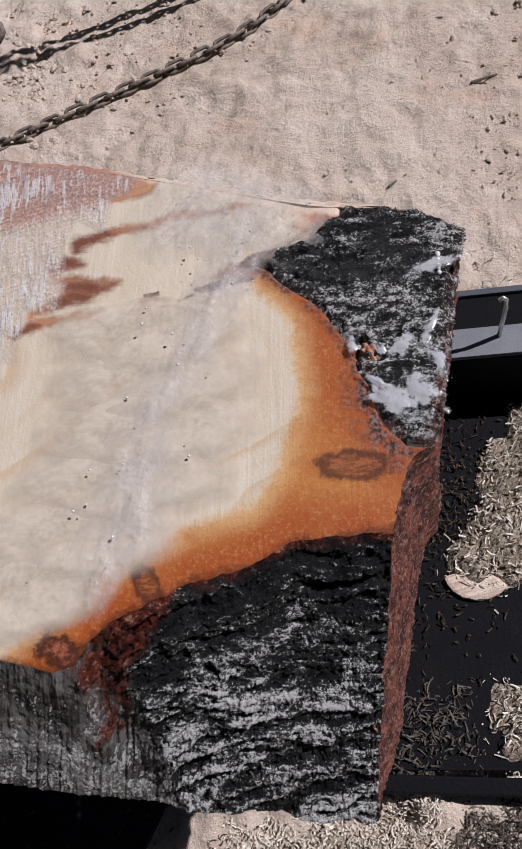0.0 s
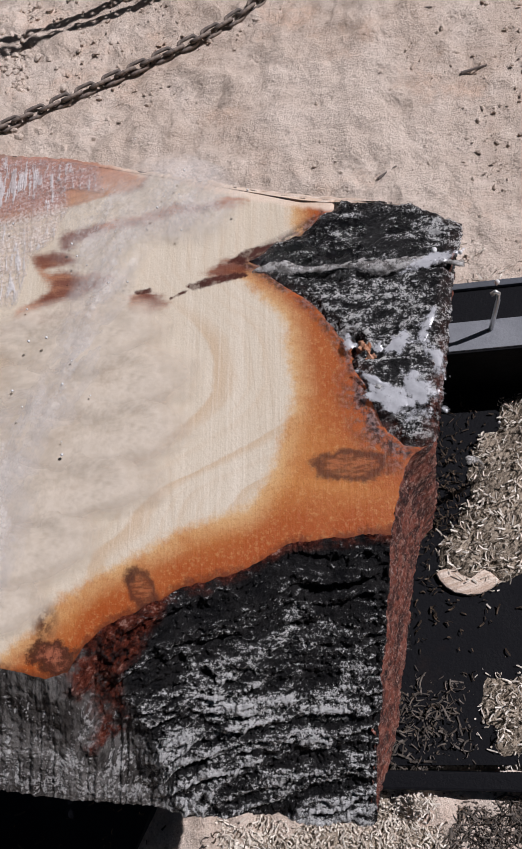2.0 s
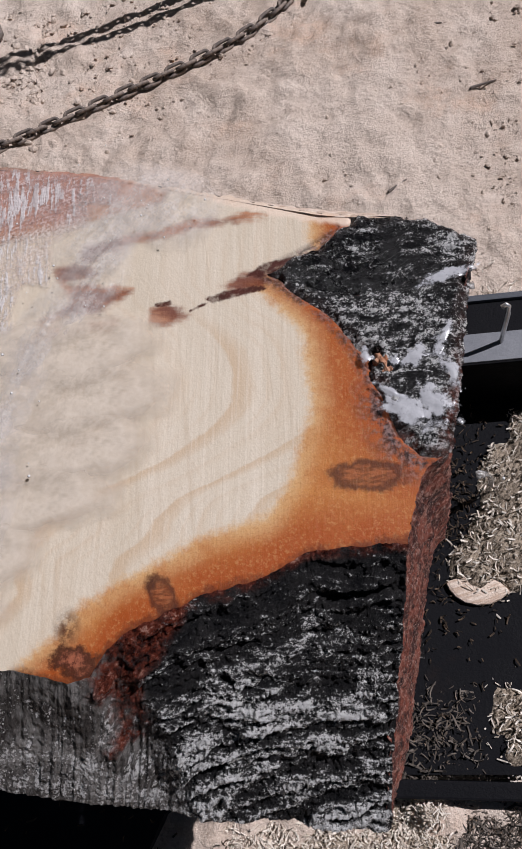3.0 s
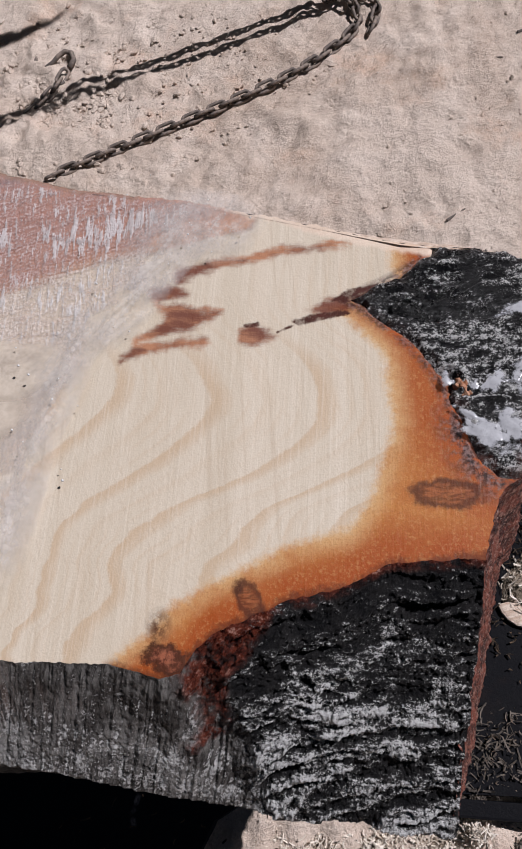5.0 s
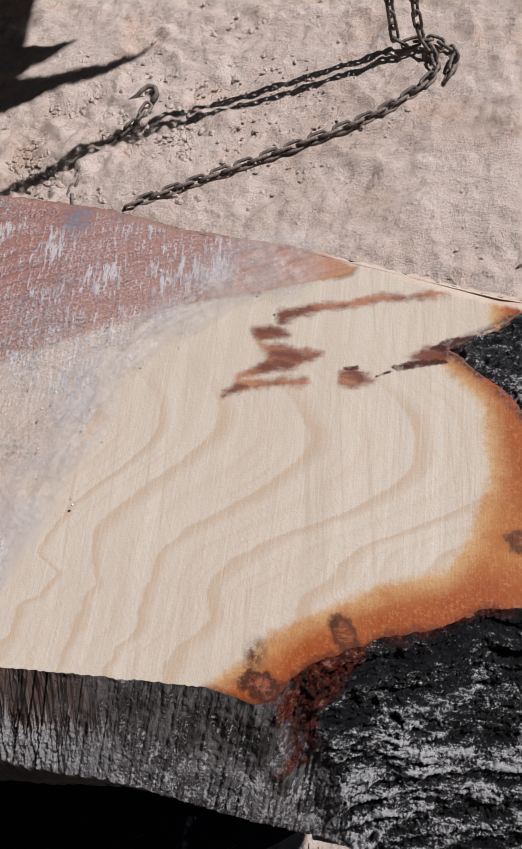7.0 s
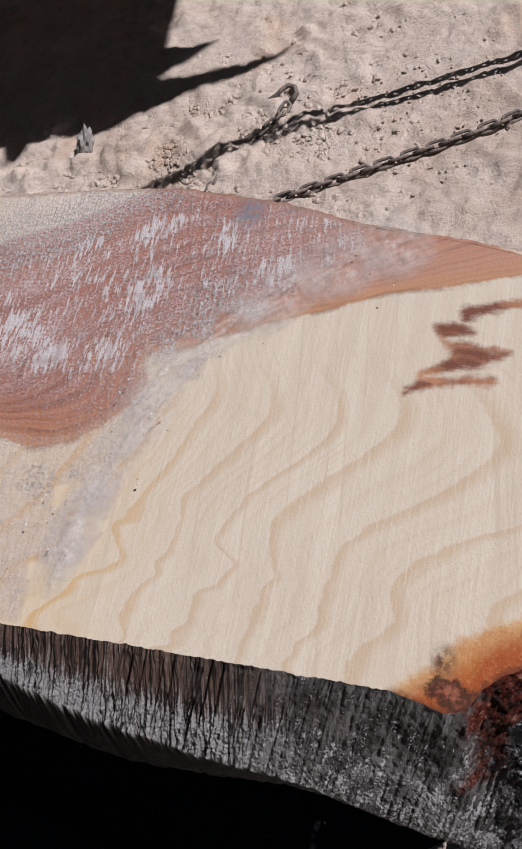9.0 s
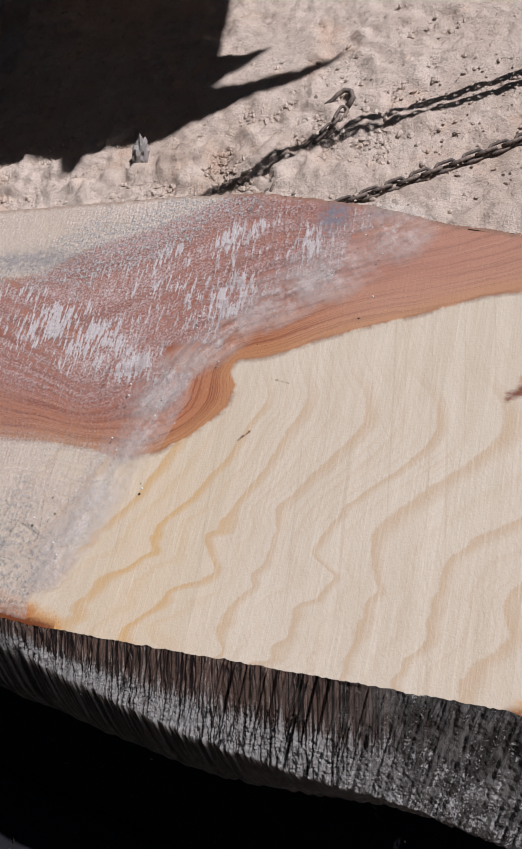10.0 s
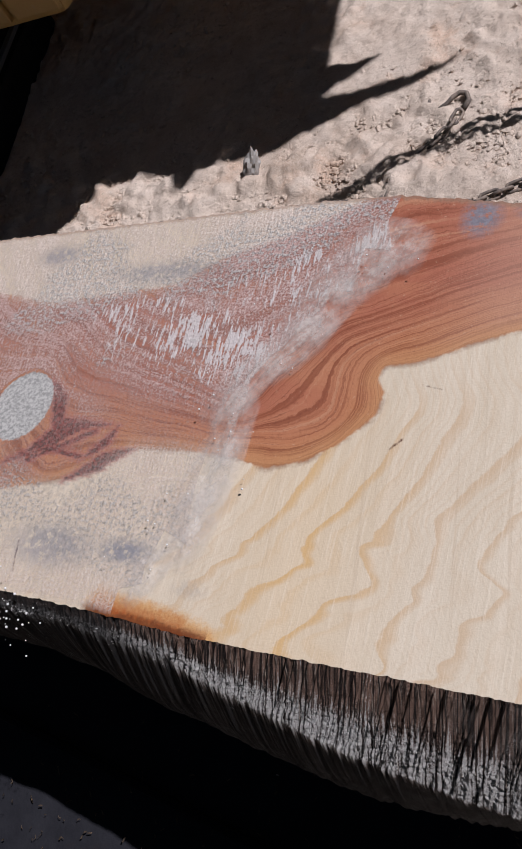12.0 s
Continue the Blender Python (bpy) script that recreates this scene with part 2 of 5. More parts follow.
def bark_material():
    k = Mat("charred_bark")
    p = k.place()
    fine = k.noise(p, 420, 6, 0.8)
    mid = k.noise(p, 45, 5, 0.65)
    wet = k.attr("wet")
    c = k.mix(k.span(mid, 0.35, 0.7), (0.005, 0.005, 0.006), (0.020, 0.018, 0.018))
    # dry grey crust on the crests, laid in thin wavy layers
    crumb = k.noise(p, 170, 5, 0.7)
    layer = k.noise(k.mapped(p, (0.16, 1.0, 1.0), 6), 150, 5, 0.7)
    hi = k.op("ADD", k.op("MULTIPLY", k.attr("crest"), 0.85), k.op("MULTIPLY", k.op("SUBTRACT", fine, 0.5), 3.6))
    hi = k.op("ADD", hi, k.op("MULTIPLY", k.op("SUBTRACT", crumb, 0.5), 2.2))
    hi = k.op("ADD", hi, k.op("MULTIPLY", k.op("SUBTRACT", layer, 0.5), 3.0))
    c = k.mix(k.span(hi, 0.12, 0.56, 0, 0.75), c, (0.060, 0.058, 0.057))
    c = k.mix(k.span(hi, 0.52, 0.98, 0, 1.0), c, (0.74, 0.73, 0.715))
    # torn fibres run down the smoother side, brown above and dry grey below
    fib = k.noise(k.mapped(p, (1.0, 0.016, 0.018), 3), 360, 3, 0.55)
    thread = k.noise(k.mapped(p, (1.0, 0.03, 0.03), 0), 720, 3, 0.6)
    low = k.attr("low")
    f = k.mix(k.span(fib, 0.42, 0.58), (0.012, 0.007, 0.006), (0.20, 0.125, 0.095))
    f = k.mix(k.span(thread, 0.56, 0.70, 0, 0.8), f, (0.40, 0.33, 0.28))
    fh = k.op("ADD", k.op("MULTIPLY", k.op("SUBTRACT", fib, 0.5), 3.2), k.op("MULTIPLY", k.op("SUBTRACT", fine, 0.5), 1.6))
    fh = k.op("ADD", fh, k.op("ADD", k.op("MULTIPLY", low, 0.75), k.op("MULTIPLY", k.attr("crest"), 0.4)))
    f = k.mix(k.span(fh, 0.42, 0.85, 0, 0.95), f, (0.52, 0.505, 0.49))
    # a smoother grey stretch, wet in patches, crumbly towards its lower edge
    slant = k.noise(k.mapped(p, (1.0, 0.10, 0.12), 24), 260, 5, 0.7)
    g = k.mix(k.span(k.noise(p, 26, 5, 0.65), 0.36, 0.66), (0.06, 0.052, 0.047), (0.24, 0.225, 0.21))
    g = k.mix(k.span(slant, 0.48, 0.60, 0, 0.8), g, (0.018, 0.014, 0.013))
    g = k.mix(k.span(slant, 0.46, 0.34, 0, 0.6), g, (0.26, 0.25, 0.24))
    gh = k.op("ADD", k.op("MULTIPLY", k.op("SUBTRACT", k.noise(p, 300, 5, 0.75), 0.5), 3.6), k.op("ADD", k.op("MULTIPLY", k.op("SUBTRACT", slant, 0.5), 3.0), k.op("MULTIPLY", low, 0.45)))
    gh = k.op("ADD", gh, k.op("MULTIPLY", k.op("SUBTRACT", k.noise(p, 40, 4, 0.6), 0.5), 2.2))
    g = k.mix(k.span(gh, 0.40, 0.85, 0, 0.95), g, (0.66, 0.645, 0.63))
    f = k.mix(k.attr("grey"), f, g)
    c = k.mix(k.attr("fibre"), c, f)
    red = k.op("MULTIPLY", k.attr("inner"), k.span(k.noise(p, 60, 5, 0.7), 0.34, 0.50))
    lump = k.noise(p, 110, 5, 0.7)
    rc = k.mix(k.span(lump, 0.36, 0.62), (0.018, 0.005, 0.004), (0.17, 0.038, 0.022))
    rc = k.mix(k.span(k.op("ADD", lump, k.op("MULTIPLY", k.op("SUBTRACT", fine, 0.5), 0.5)), 0.58, 0.68, 0, 0.85), rc, (0.46, 0.25, 0.19))
    c = k.mix(red, c, rc)
    n = k.bump(k.op("ADD", fine, k.op("ADD", crumb, layer)), 1.0, 0.005)
    n = k.bump(k.op("MULTIPLY", fib, k.attr("fibre")), 0.7, 0.004, n)
    r = k.op("SUBTRACT", k.span(mid, 0.3, 0.7, 0.45, 0.8), k.op("MULTIPLY", k.op("MAXIMUM", wet, red), 0.32))
    return k.done(c, r, 0, n, spec=k.op("ADD", 0.18, k.op("MULTIPLY", wet, 0.35)))


def end_material():
    k = Mat("red_inner_bark")
    p = k.place()
    g = k.noise(p, 140, 6, 0.75)
    c = k.mix(k.span(k.noise(p, 40, 5, 0.7), 0.40, 0.60), (0.045, 0.010, 0.008), (0.23, 0.062, 0.038))
    c = k.mix(k.span(g, 0.50, 0.62, 0, 0.8), c, (0.40, 0.22, 0.17))
    c = k.mix(k.span(k.noise(p, 85, 5, 0.75), 0.56, 0.64, 0, 0.9), c, (0.018, 0.008, 0.008))
    c = k.mix(k.span(k.noise(p, 300, 4, 0.7), 0.58, 0.68, 0, 0.8), c, (0.60, 0.46, 0.42))
    return k.done(c, 0.7, 0, k.bump(k.op("ADD", g, k.noise(p, 60, 5, 0.7)), 1.0, 0.008), spec=0.3)


def steel_material(name="black_painted_steel", a=(0.003, 0.003, 0.004), b=(0.010, 0.010, 0.012)):
    k = Mat(name)
    p = k.place()
    m = k.noise(p, 18, 6, 0.7)
    c = k.mix(m, a, b)
    c = k.mix(k.span(k.noise(p, 130, 4, 0.7), 0.64, 0.8, 0, 0.4), c, (0.07, 0.055, 0.045))
    c = k.mix(k.span(k.noise(p, 7, 5, 0.7), 0.6, 0.78, 0, 0.5), c, (0.025, 0.014, 0.010))
    return k.done(c, k.span(m, 0.3, 0.7, 0.5, 0.75), 0.0, k.bump(k.noise(p, 160, 4, 0.7), 0.4, 0.003), spec=0.06)


def chain_material():
    k = Mat("rusty_chain_iron")
    p = k.place()
    m = k.noise(p, 90, 5, 0.7)
    c = k.mix(m, (0.07, 0.058, 0.052), (0.17, 0.135, 0.115))
    c = k.mix(k.span(k.noise(p, 35, 4, 0.7), 0.45, 0.65, 0, 0.8), c, (0.30, 0.235, 0.19))
    return k.done(c, 0.75, 0.05, k.bump(m, 0.5, 0.001), spec=0.4)


def bright_steel():
    k = Mat("bright_steel")
    m = k.noise(k.place(), 120, 4, 0.6)
    return k.done(k.mix(m, (0.55, 0.55, 0.56), (0.8, 0.8, 0.8)), 0.3, 0.9, k.bump(m, 0.1, 0.0005))


def chip_material(name, a, b):
    k = Mat(name)
    r = k.node("ShaderNodeNewGeometry").outputs["Random Per Island"]
    c = k.mix(r, a, b)
    c = k.mix(k.span(k.noise(k.place(), 200, 3, 0.6), 0.5, 0.75, 0, 0.4), c, (0.30, 0.19, 0.11))
    return k.done(c, 0.85, 0, spec=0.2)


def splinter_material(name, a, b):
    k = Mat(name)
    p = k.place()
    fib = k.noise(k.mapped(p, (0.12, 1.0, 1.0), -16), 240, 5, 0.7)
    c = k.mix(k.span(fib, 0.35, 0.65), a, b)
    c = k.mix(k.span(k.noise(p, 130, 5, 0.75), 0.55, 0.72, 0, 0.5), c, tuple(0.35 * q for q in a))
    return k.done(c, 0.85, 0, k.bump(k.op("ADD", fib, k.noise(p, 200, 4, 0.7)), 0.8, 0.003), spec=0.15)


def packed_material():
    k = Mat("packed_chips")
    p = k.place()
    n = k.noise(k.mapped(p, (1.0, 0.35, 1.0), 30), 170, 5, 0.75)
    m = k.noise(k.mapped(p, (0.35, 1.0, 1.0), -20), 200, 5, 0.75)
    c = k.mix(k.span(n, 0.40, 0.58), (0.06, 0.045, 0.032), (0.46, 0.37, 0.28))
    c = k.mix(k.span(m, 0.54, 0.64, 0, 0.9), c, (0.70, 0.60, 0.49))
    return k.done(c, 0.9, 0, k.bump(k.op("ADD", n, m), 1.0, 0.006), spec=0.15)


def yellow_paint():
    k = Mat("dusty_yellow_paint")
    p = k.place()
    c = k.mix(k.noise(p, 6, 5, 0.7), (0.50, 0.30, 0.09), (0.60, 0.39, 0.15))
    c = k.mix(k.span(k.noise(p, 40, 5, 0.7), 0.55, 0.75, 0, 0.5), c, (0.45, 0.36, 0.26))
    return k.done(c, 0.5, 0, k.bump(k.noise(p, 50, 3), 0.1, 0.002))


EARTH = ground_material()
WOOD = wood_material()
BARK = bark_material()
ENDGRAIN = end_material()
STEEL = steel_material()
IRON = chain_material()
BRIGHT = bright_steel()
CHIP = chip_material("wood_chip", (0.50, 0.42, 0.34), (0.84, 0.77, 0.68))
CHIP_GREY = chip_material("grey_wood", (0.30, 0.28, 0.27), (0.34, 0.32, 0.30))
YELLOW = yellow_paint()
PALEWOOD = splinter_material("pale_splintered_wood", (0.50, 0.36, 0.27), (0.74, 0.62, 0.52))
ORANGE = splinter_material("orange_bark", (0.30, 0.12, 0.06), (0.58, 0.33, 0.22))
SAWDUST = packed_material()
PALE_STEEL = steel_material("pale_grey_steel", (0.10, 0.105, 0.12), (0.28, 0.285, 0.30))
# near-black: the shade over the earth is put into this colour
SHADED_FLOOR = steel_material("shaded_floor_dark", (0.012, 0.012, 0.015), (0.030, 0.030, 0.036))
GREY_STEEL = steel_material("dull_grey_steel", (0.05, 0.055, 0.065), (0.12, 0.125, 0.14))


# ---- mesh helpers ----
def mesh_object(name, verts, faces, material, parent=None, label="", smooth=True, attrs=None):
    me = bpy.data.meshes.new(name)
    verts = np.asarray(verts, dtype=np.float32)
    faces = np.asarray(faces, dtype=np.int32)
    n = faces.shape[1]
    me.vertices.add(len(verts))
    me.vertices.foreach_set("co", verts.ravel())
    me.loops.add(faces.size)
    me.loops.foreach_set("vertex_index", faces.ravel())
    me.polygons.add(len(faces))
    me.polygons.foreach_set("loop_start", np.arange(0, faces.size, n, dtype=np.int32))
    me.polygons.foreach_set("loop_total", np.full(len(faces), n, dtype=np.int32))
    me.update(calc_edges=True)
    me.polygons.foreach_set("use_smooth", np.full(len(faces), smooth))
    for key, val in (attrs or {}).items():
        val = np.asarray(val, dtype=np.float32)
        if val.ndim == 1:
            me.attributes.new(key, "FLOAT", "POINT").data.foreach_set("value", val)
        else:
            me.attributes.new(key, "FLOAT_VECTOR", "POINT").data.foreach_set("vector", val.ravel())
    me.materials.append(material)
    ob = new(name, me)
    ob.parent = parent
    if label:
        ob["label"] = label
    return ob


def part(name, bm, material, parent=None, label="", smooth=False):
    me = bpy.data.meshes.new(name)
    bmesh.ops.recalc_face_normals(bm, faces=bm.faces)
    bm.to_mesh(me)
    bm.free()
    if smooth:
        me.polygons.foreach_set("use_smooth", [True] * len(me.polygons))
    me.materials.append(material)
    ob = new(name, me)
    ob.parent = parent
    if label:
        ob["label"] = label
    return ob


def box(bm, lo, hi, bevel=0.004, m=None):
    r = bmesh.ops.create_cube(bm, size=1)
    size = Vector(hi) - Vector(lo)
    mid = (Vector(hi) + Vector(lo)) / 2
    for v in r["verts"]:
        v.co = Vector((v.co.x * size.x, v.co.y * size.y, v.co.z * size.z)) + mid
    if bevel:
        e = {e for v in r["verts"] for e in v.link_edges}
        r = bmesh.ops.bevel(bm, geom=list(e), offset=bevel, segments=2, affect="EDGES", profile=0.6)
    if m is not None:
        vs = {v for f in r["faces"] for v in f.verts} if bevel else set(r["verts"])
        todo = set(vs)
        for v in list(vs):
            todo |= {w for e in v.link_edges for w in e.verts}
        for v in todo:
            v.co = m @ v.co
    return bm


def grid_faces(nu, nv, keep=None):
    i = np.arange(nu * nv).reshape(nu, nv)
    f = np.stack([i[:-1, :-1], i[1:, :-1], i[1:, 1:], i[:-1, 1:]], -1).reshape(-1, 4)
    return f if keep is None else f[keep.reshape(-1)]


def lattice(ix, iy, seed):
    """Hashed values in 0..1 on whole numbers."""
    h = (ix.astype(np.int64) * 374761393 + iy.astype(np.int64) * 668265263 + seed * 982451653) & 0xFFFFFFFF
    h = ((h ^ (h >> 13)) * 1274126177) & 0xFFFFFFFF
    return ((h ^ (h >> 16)) & 0xFFFF) / 65535.0


def vnoise(x, y, seed=0):
    ix, iy = np.floor(x), np.floor(y)
    fx, fy = x - ix, y - iy
    fx, fy = fx * fx * (3 - 2 * fx), fy * fy * (3 - 2 * fy)
    a, b = lattice(ix, iy, seed), lattice(ix + 1, iy, seed)
    c, d = lattice(ix, iy + 1, seed), lattice(ix + 1, iy + 1, seed)
    return (a * (1 - fx) + b * fx) * (1 - fy) + (c * (1 - fx) + d * fx) * fy


def along(x, y, seed=0, octaves=4, gain=0.5):
    """Noise that keeps its axes, for fibres."""
    s, a, total = 0.0, 1.0, 0.0
    for k in range(octaves):
        s = s + a * vnoise(x * 2 ** k + 17.3 * k, y * 2 ** k - 9.1 * k, seed + k)
        total += a
        a *= gain
    return s / total


def fbm(x, y, seed=0, octaves=4, gain=0.5):
    s, a, total = 0.0, 1.0, 0.0
    for k in range(octaves):
        c, q = math.cos(0.6 + 1.9 * k), math.sin(0.6 + 1.9 * k)
        f = 1.93 ** k
        s = s + a * vnoise((c * x - q * y) * f + 17.3 * k, (q * x + c * y) * f - 9.1 * k, seed + k)
        total += a
        a *= gain
    return s / total


def seg_dist(px, py, pts, closed=False):
    d = np.full(px.shape, 1e9)
    q = list(pts) + ([pts[0]] if closed else [])
    for (ax, ay), (bx, by) in zip(q[:-1], q[1:]):
        vx, vy = bx - ax, by - ay
        t = np.clip(((px - ax) * vx + (py - ay) * vy) / (vx * vx + vy * vy + 1e-12), 0, 1)
        d = np.minimum(d, np.hypot(px - ax - t * vx, py - ay - t * vy))
    return d


def inside(px, py, pts):
    r = np.zeros(px.shape, bool)
    for (ax, ay), (bx, by) in zip(pts, list(pts[1:]) + [pts[0]]):
        if ay != by:
            r ^= ((ay > py) != (by > py)) & (px < (bx - ax) * (py - ay) / (by - ay) + ax)
    return r


def signed(px, py, pts):
    """Distance to a closed outline, positive inside."""
    d = seg_dist(px, py, pts, True)
    return np.where(inside(px, py, pts), d, -d)


def lerp(v, pts):
    pts = sorted(pts)
    return np.interp(v, [p[0] for p in pts], [p[1] for p in pts])


# ---- ground ----
def stretch(lo, hi, step, far):
    core = np.arange(lo, hi + step / 2, step)
    out = 0.02 * 1.35 ** np.arange(0, 40)
    out = np.cumsum(out)
    out = out[out < far]
    return np.concatenate([lo - out[::-1], core, hi + out])


def build_ground():
    xs, ys = stretch(-3.3, 0.6, 0.011, 90), stretch(-0.5, 3.0, 0.011, 90)
    X, Y = np.meshgrid(xs, ys, indexing="ij")
    z = 0.035 * (fbm(X * 1.6, Y * 1.6, 3, 3) - 0.5)
    clod = fbm(X * 14, Y * 14, 11, 4, 0.6)
    rough = np.clip(fbm(X * 3.2, Y * 3.2, 23, 3) * 2.8 - 0.75, 0.18, 1)
    near_shadow = np.exp(-((Y - 1.62) / 0.22) ** 2) * np.clip((-0.75 - X) / 0.3, 0, 1)
    amp = 0.020 * rough + 0.016 * near_shadow
    z = z + amp * (np.clip(clod - 0.42, 0, 1) * 3.0)
    grit = fbm(X * 42, Y * 42, 31, 3, 0.6)
    z = z + 0.018 * (grit - 0.5) - 0.02 * np.clip(fbm(X * 30, Y * 30, 37, 3, 0.6) - 0.62, 0, 1)
    z = z + 0.02 * rough * np.clip(fbm(X * 24, Y * 24, 47, 2, 0.5) - 0.66, 0, 1)
    z = np.where((np.abs(X + 1) > 6) | (np.abs(Y - 1) > 6), 0.0, z)
    v = np.stack([X, Y, z], -1).reshape(-1, 3)
    ob = mesh_object("ground", v, grid_faces(len(xs), len(ys)), EARTH)
    return tagged(ob, "dry pale tan earth with clods and sawdust", "ground", kind="structure")


build_ground()

# ---- the sawn log ----
TOP = 0.788
FRONT = [(-2.7, 0.105), (-1.11, 0.098), (-0.976, 0.094), (-0.895, 0.09), (-0.83, 0.086), (-0.33, 0.084), (-0.305, 0.078), (-0.282, 0.073),
         (-0.262, 0.077), (-0.25, 0.098), (-0.236, 0.111), (-0.167, 0.142), (-0.122, 0.152), (-0.08, 0.174), (-0.036, 0.177), (0.05, 0.178)]
BACK = [(-2.7, 0.68), (-1.26, 0.701), (-0.82, 0.709), (-0.70, 0.704), (-0.547, 0.671), (-0.437, 0.632), (-0.30, 0.600),
        (-0.154, 0.552), (-0.06, 0.519), (0.041, 0.502), (0.11, 0.455)]
END = [(-0.05, -0.028), (0.0, -0.025), (0.177, 0.001), (0.235, 0.018), (0.262, 0.046), (0.40, 0.071), (0.465, 0.086), (0.6, 0.09)]
RED = [(-2.7, 0.20), (-1.186, 0.231), (-1.081, 0.256), (-0.994, 0.306), (-0.918, 0.309), (-0.838, 0.304), (-0.79, 0.290),
       (-0.738, 0.306), (-0.698, 0.334), (-0.669, 0.367), (-0.665, 0.400), (-0.678, 0.417), (-0.672, 0.432), (-0.634, 0.437),
       (-0.578, 0.461), (-0.512, 0.484), (-0.451, 0.504), (-0.391, 0.523), (-0.31, 0.535), (-0.223, 0.556), (-0.2, 0.62),
       (-0.7, 0.8), (-0.751, 0.706), (-0.788, 0.688), (-0.863, 0.652), (-0.945, 0.625), (-1.02, 0.576), (-1.141, 0.563),
       (-1.245, 0.552), (-1.379, 0.58), (-2.7, 0.6)]
RIM = [(-0.335, 0.05), (-0.333, 0.085), (-0.296, 0.116), (-0.278, 0.14), (-0.219, 0.172), (-0.174, 0.191), (-0.120, 0.209),
       (-0.091, 0.255), (-0.077, 0.311), (-0.083, 0.378), (-0.105, 0.415), (-0.140, 0.445), (-0.10, 0.46), (-0.075, 0.475), (-0.075, 0.53), (0.2, 0.53), (0.2, 0.05)]
ENDBARK = [(0.10, 0.235), (0.016, 0.249), (-0.003, 0.270), (-0.019, 0.318), (-0.036, 0.363), (-0.055, 0.393), (-0.085, 0.42),
           (-0.121, 0.454), (-0.068, 0.479), (-0.035, 0.505), (-0.02, 0.56), (0.15, 0.56)]
# x of growth rings at steps of y
STREAKS = [
    [(-0.309, 0.502), (-0.300, 0.508), (-0.266, 0.512), (-0.235, 0.515), (-0.205, 0.521), (-0.169, 0.524), (-0.121, 0.530), (-0.115, 0.524), (-0.148, 0.519), (-0.181, 0.518), (-0.223, 0.511), (-0.259, 0.504), (-0.277, 0.498), (-0.301, 0.487)],
    [(-0.333, 0.481), (-0.320, 0.483), (-0.301, 0.481), (-0.292, 0.472), (-0.310, 0.467), (-0.322, 0.464)],
    [(-0.323, 0.461), (-0.302, 0.462), (-0.280, 0.452), (-0.252, 0.447), (-0.263, 0.437), (-0.278, 0.429), (-0.301, 0.426), (-0.325, 0.418), (-0.342, 0.417), (-0.320, 0.431), (-0.314, 0.445)],
    [(-0.352, 0.403), (-0.336, 0.411), (-0.306, 0.414), (-0.266, 0.415), (-0.264, 0.408), (-0.293, 0.404), (-0.323, 0.400), (-0.355, 0.393)],
    [(-0.227, 0.422), (-0.216, 0.428), (-0.201, 0.421), (-0.193, 0.412), (-0.211, 0.406), (-0.229, 0.410)],
    [(-0.161, 0.443), (-0.144, 0.452), (-0.121, 0.454), (-0.092, 0.444), (-0.115, 0.438), (-0.143, 0.436)]]
CLEFTS = [[(-0.173, 0.429), (-0.155, 0.436), (-0.121, 0.439), (-0.115, 0.436), (-0.143, 0.431), (-0.166, 0.426)], [(-0.133, 0.453), (-0.115, 0.464), (-0.086, 0.469), (-0.092, 0.453), (-0.121, 0.450)]]
# growth lines of the heartwood, from its sapwood border inwards
FLOW = [
    [(-1.10, 0.262), (-0.984, 0.304), (-0.9, 0.305), (-0.828, 0.297), (-0.782, 0.292), (-0.731, 0.309), (-0.693, 0.342), (-0.672, 0.373), (-0.681, 0.408), (-0.676, 0.432), (-0.636, 0.444), (-0.589, 0.467), (-0.527, 0.492), (-0.36, 0.530)],
    [(-1.289, 0.42), (-1.201, 0.42), (-1.049, 0.352), (-0.928, 0.336), (-0.829, 0.326), (-0.764, 0.327), (-0.72, 0.35), (-0.707, 0.379), (-0.708, 0.416), (-0.691, 0.455), (-0.624, 0.484), (-0.53, 0.522), (-0.38, 0.556)],
    [(-1.329, 0.491), (-1.248, 0.469), (-1.148, 0.421), (-1.016, 0.383), (-0.893, 0.354), (-0.818, 0.362), (-0.778, 0.392), (-0.759, 0.431), (-0.724, 0.477), (-0.629, 0.514), (-0.534, 0.55), (-0.40, 0.585)],
    [(-1.384, 0.697), (-1.296, 0.586), (-1.179, 0.508), (-1.004, 0.422), (-0.868, 0.376), (-0.82, 0.421), (-0.786, 0.462), (-0.712, 0.517), (-0.538, 0.586), (-0.44, 0.612)],
    [(-1.226, 0.682), (-1.102, 0.545), (-0.982, 0.484), (-0.886, 0.456), (-0.802, 0.521), (-0.71, 0.578), (-0.544, 0.628)],
    [(-1.088, 0.636), (-0.913, 0.593), (-0.801, 0.64), (-0.689, 0.689)]]
GASHES = [[(-1.175, 0.287), (-1.124, 0.349), (-1.039, 0.341), (-1.088, 0.330), (-1.120, 0.305)], [(-1.083, 0.253), (-1.034, 0.297), (-0.985, 0.308), (-1.033, 0.272)],
          [(-1.176, 0.290), (-1.135, 0.323), (-1.175, 0.411), (-1.139, 0.385), (-1.118, 0.332)], [(-1.068, 0.285), (-1.024, 0.340), (-1.031, 0.308)]]
RING_Y = [0.08, 0.14, 0.18, 0.22, 0.26, 0.30, 0.34, 0.38, 0.44]
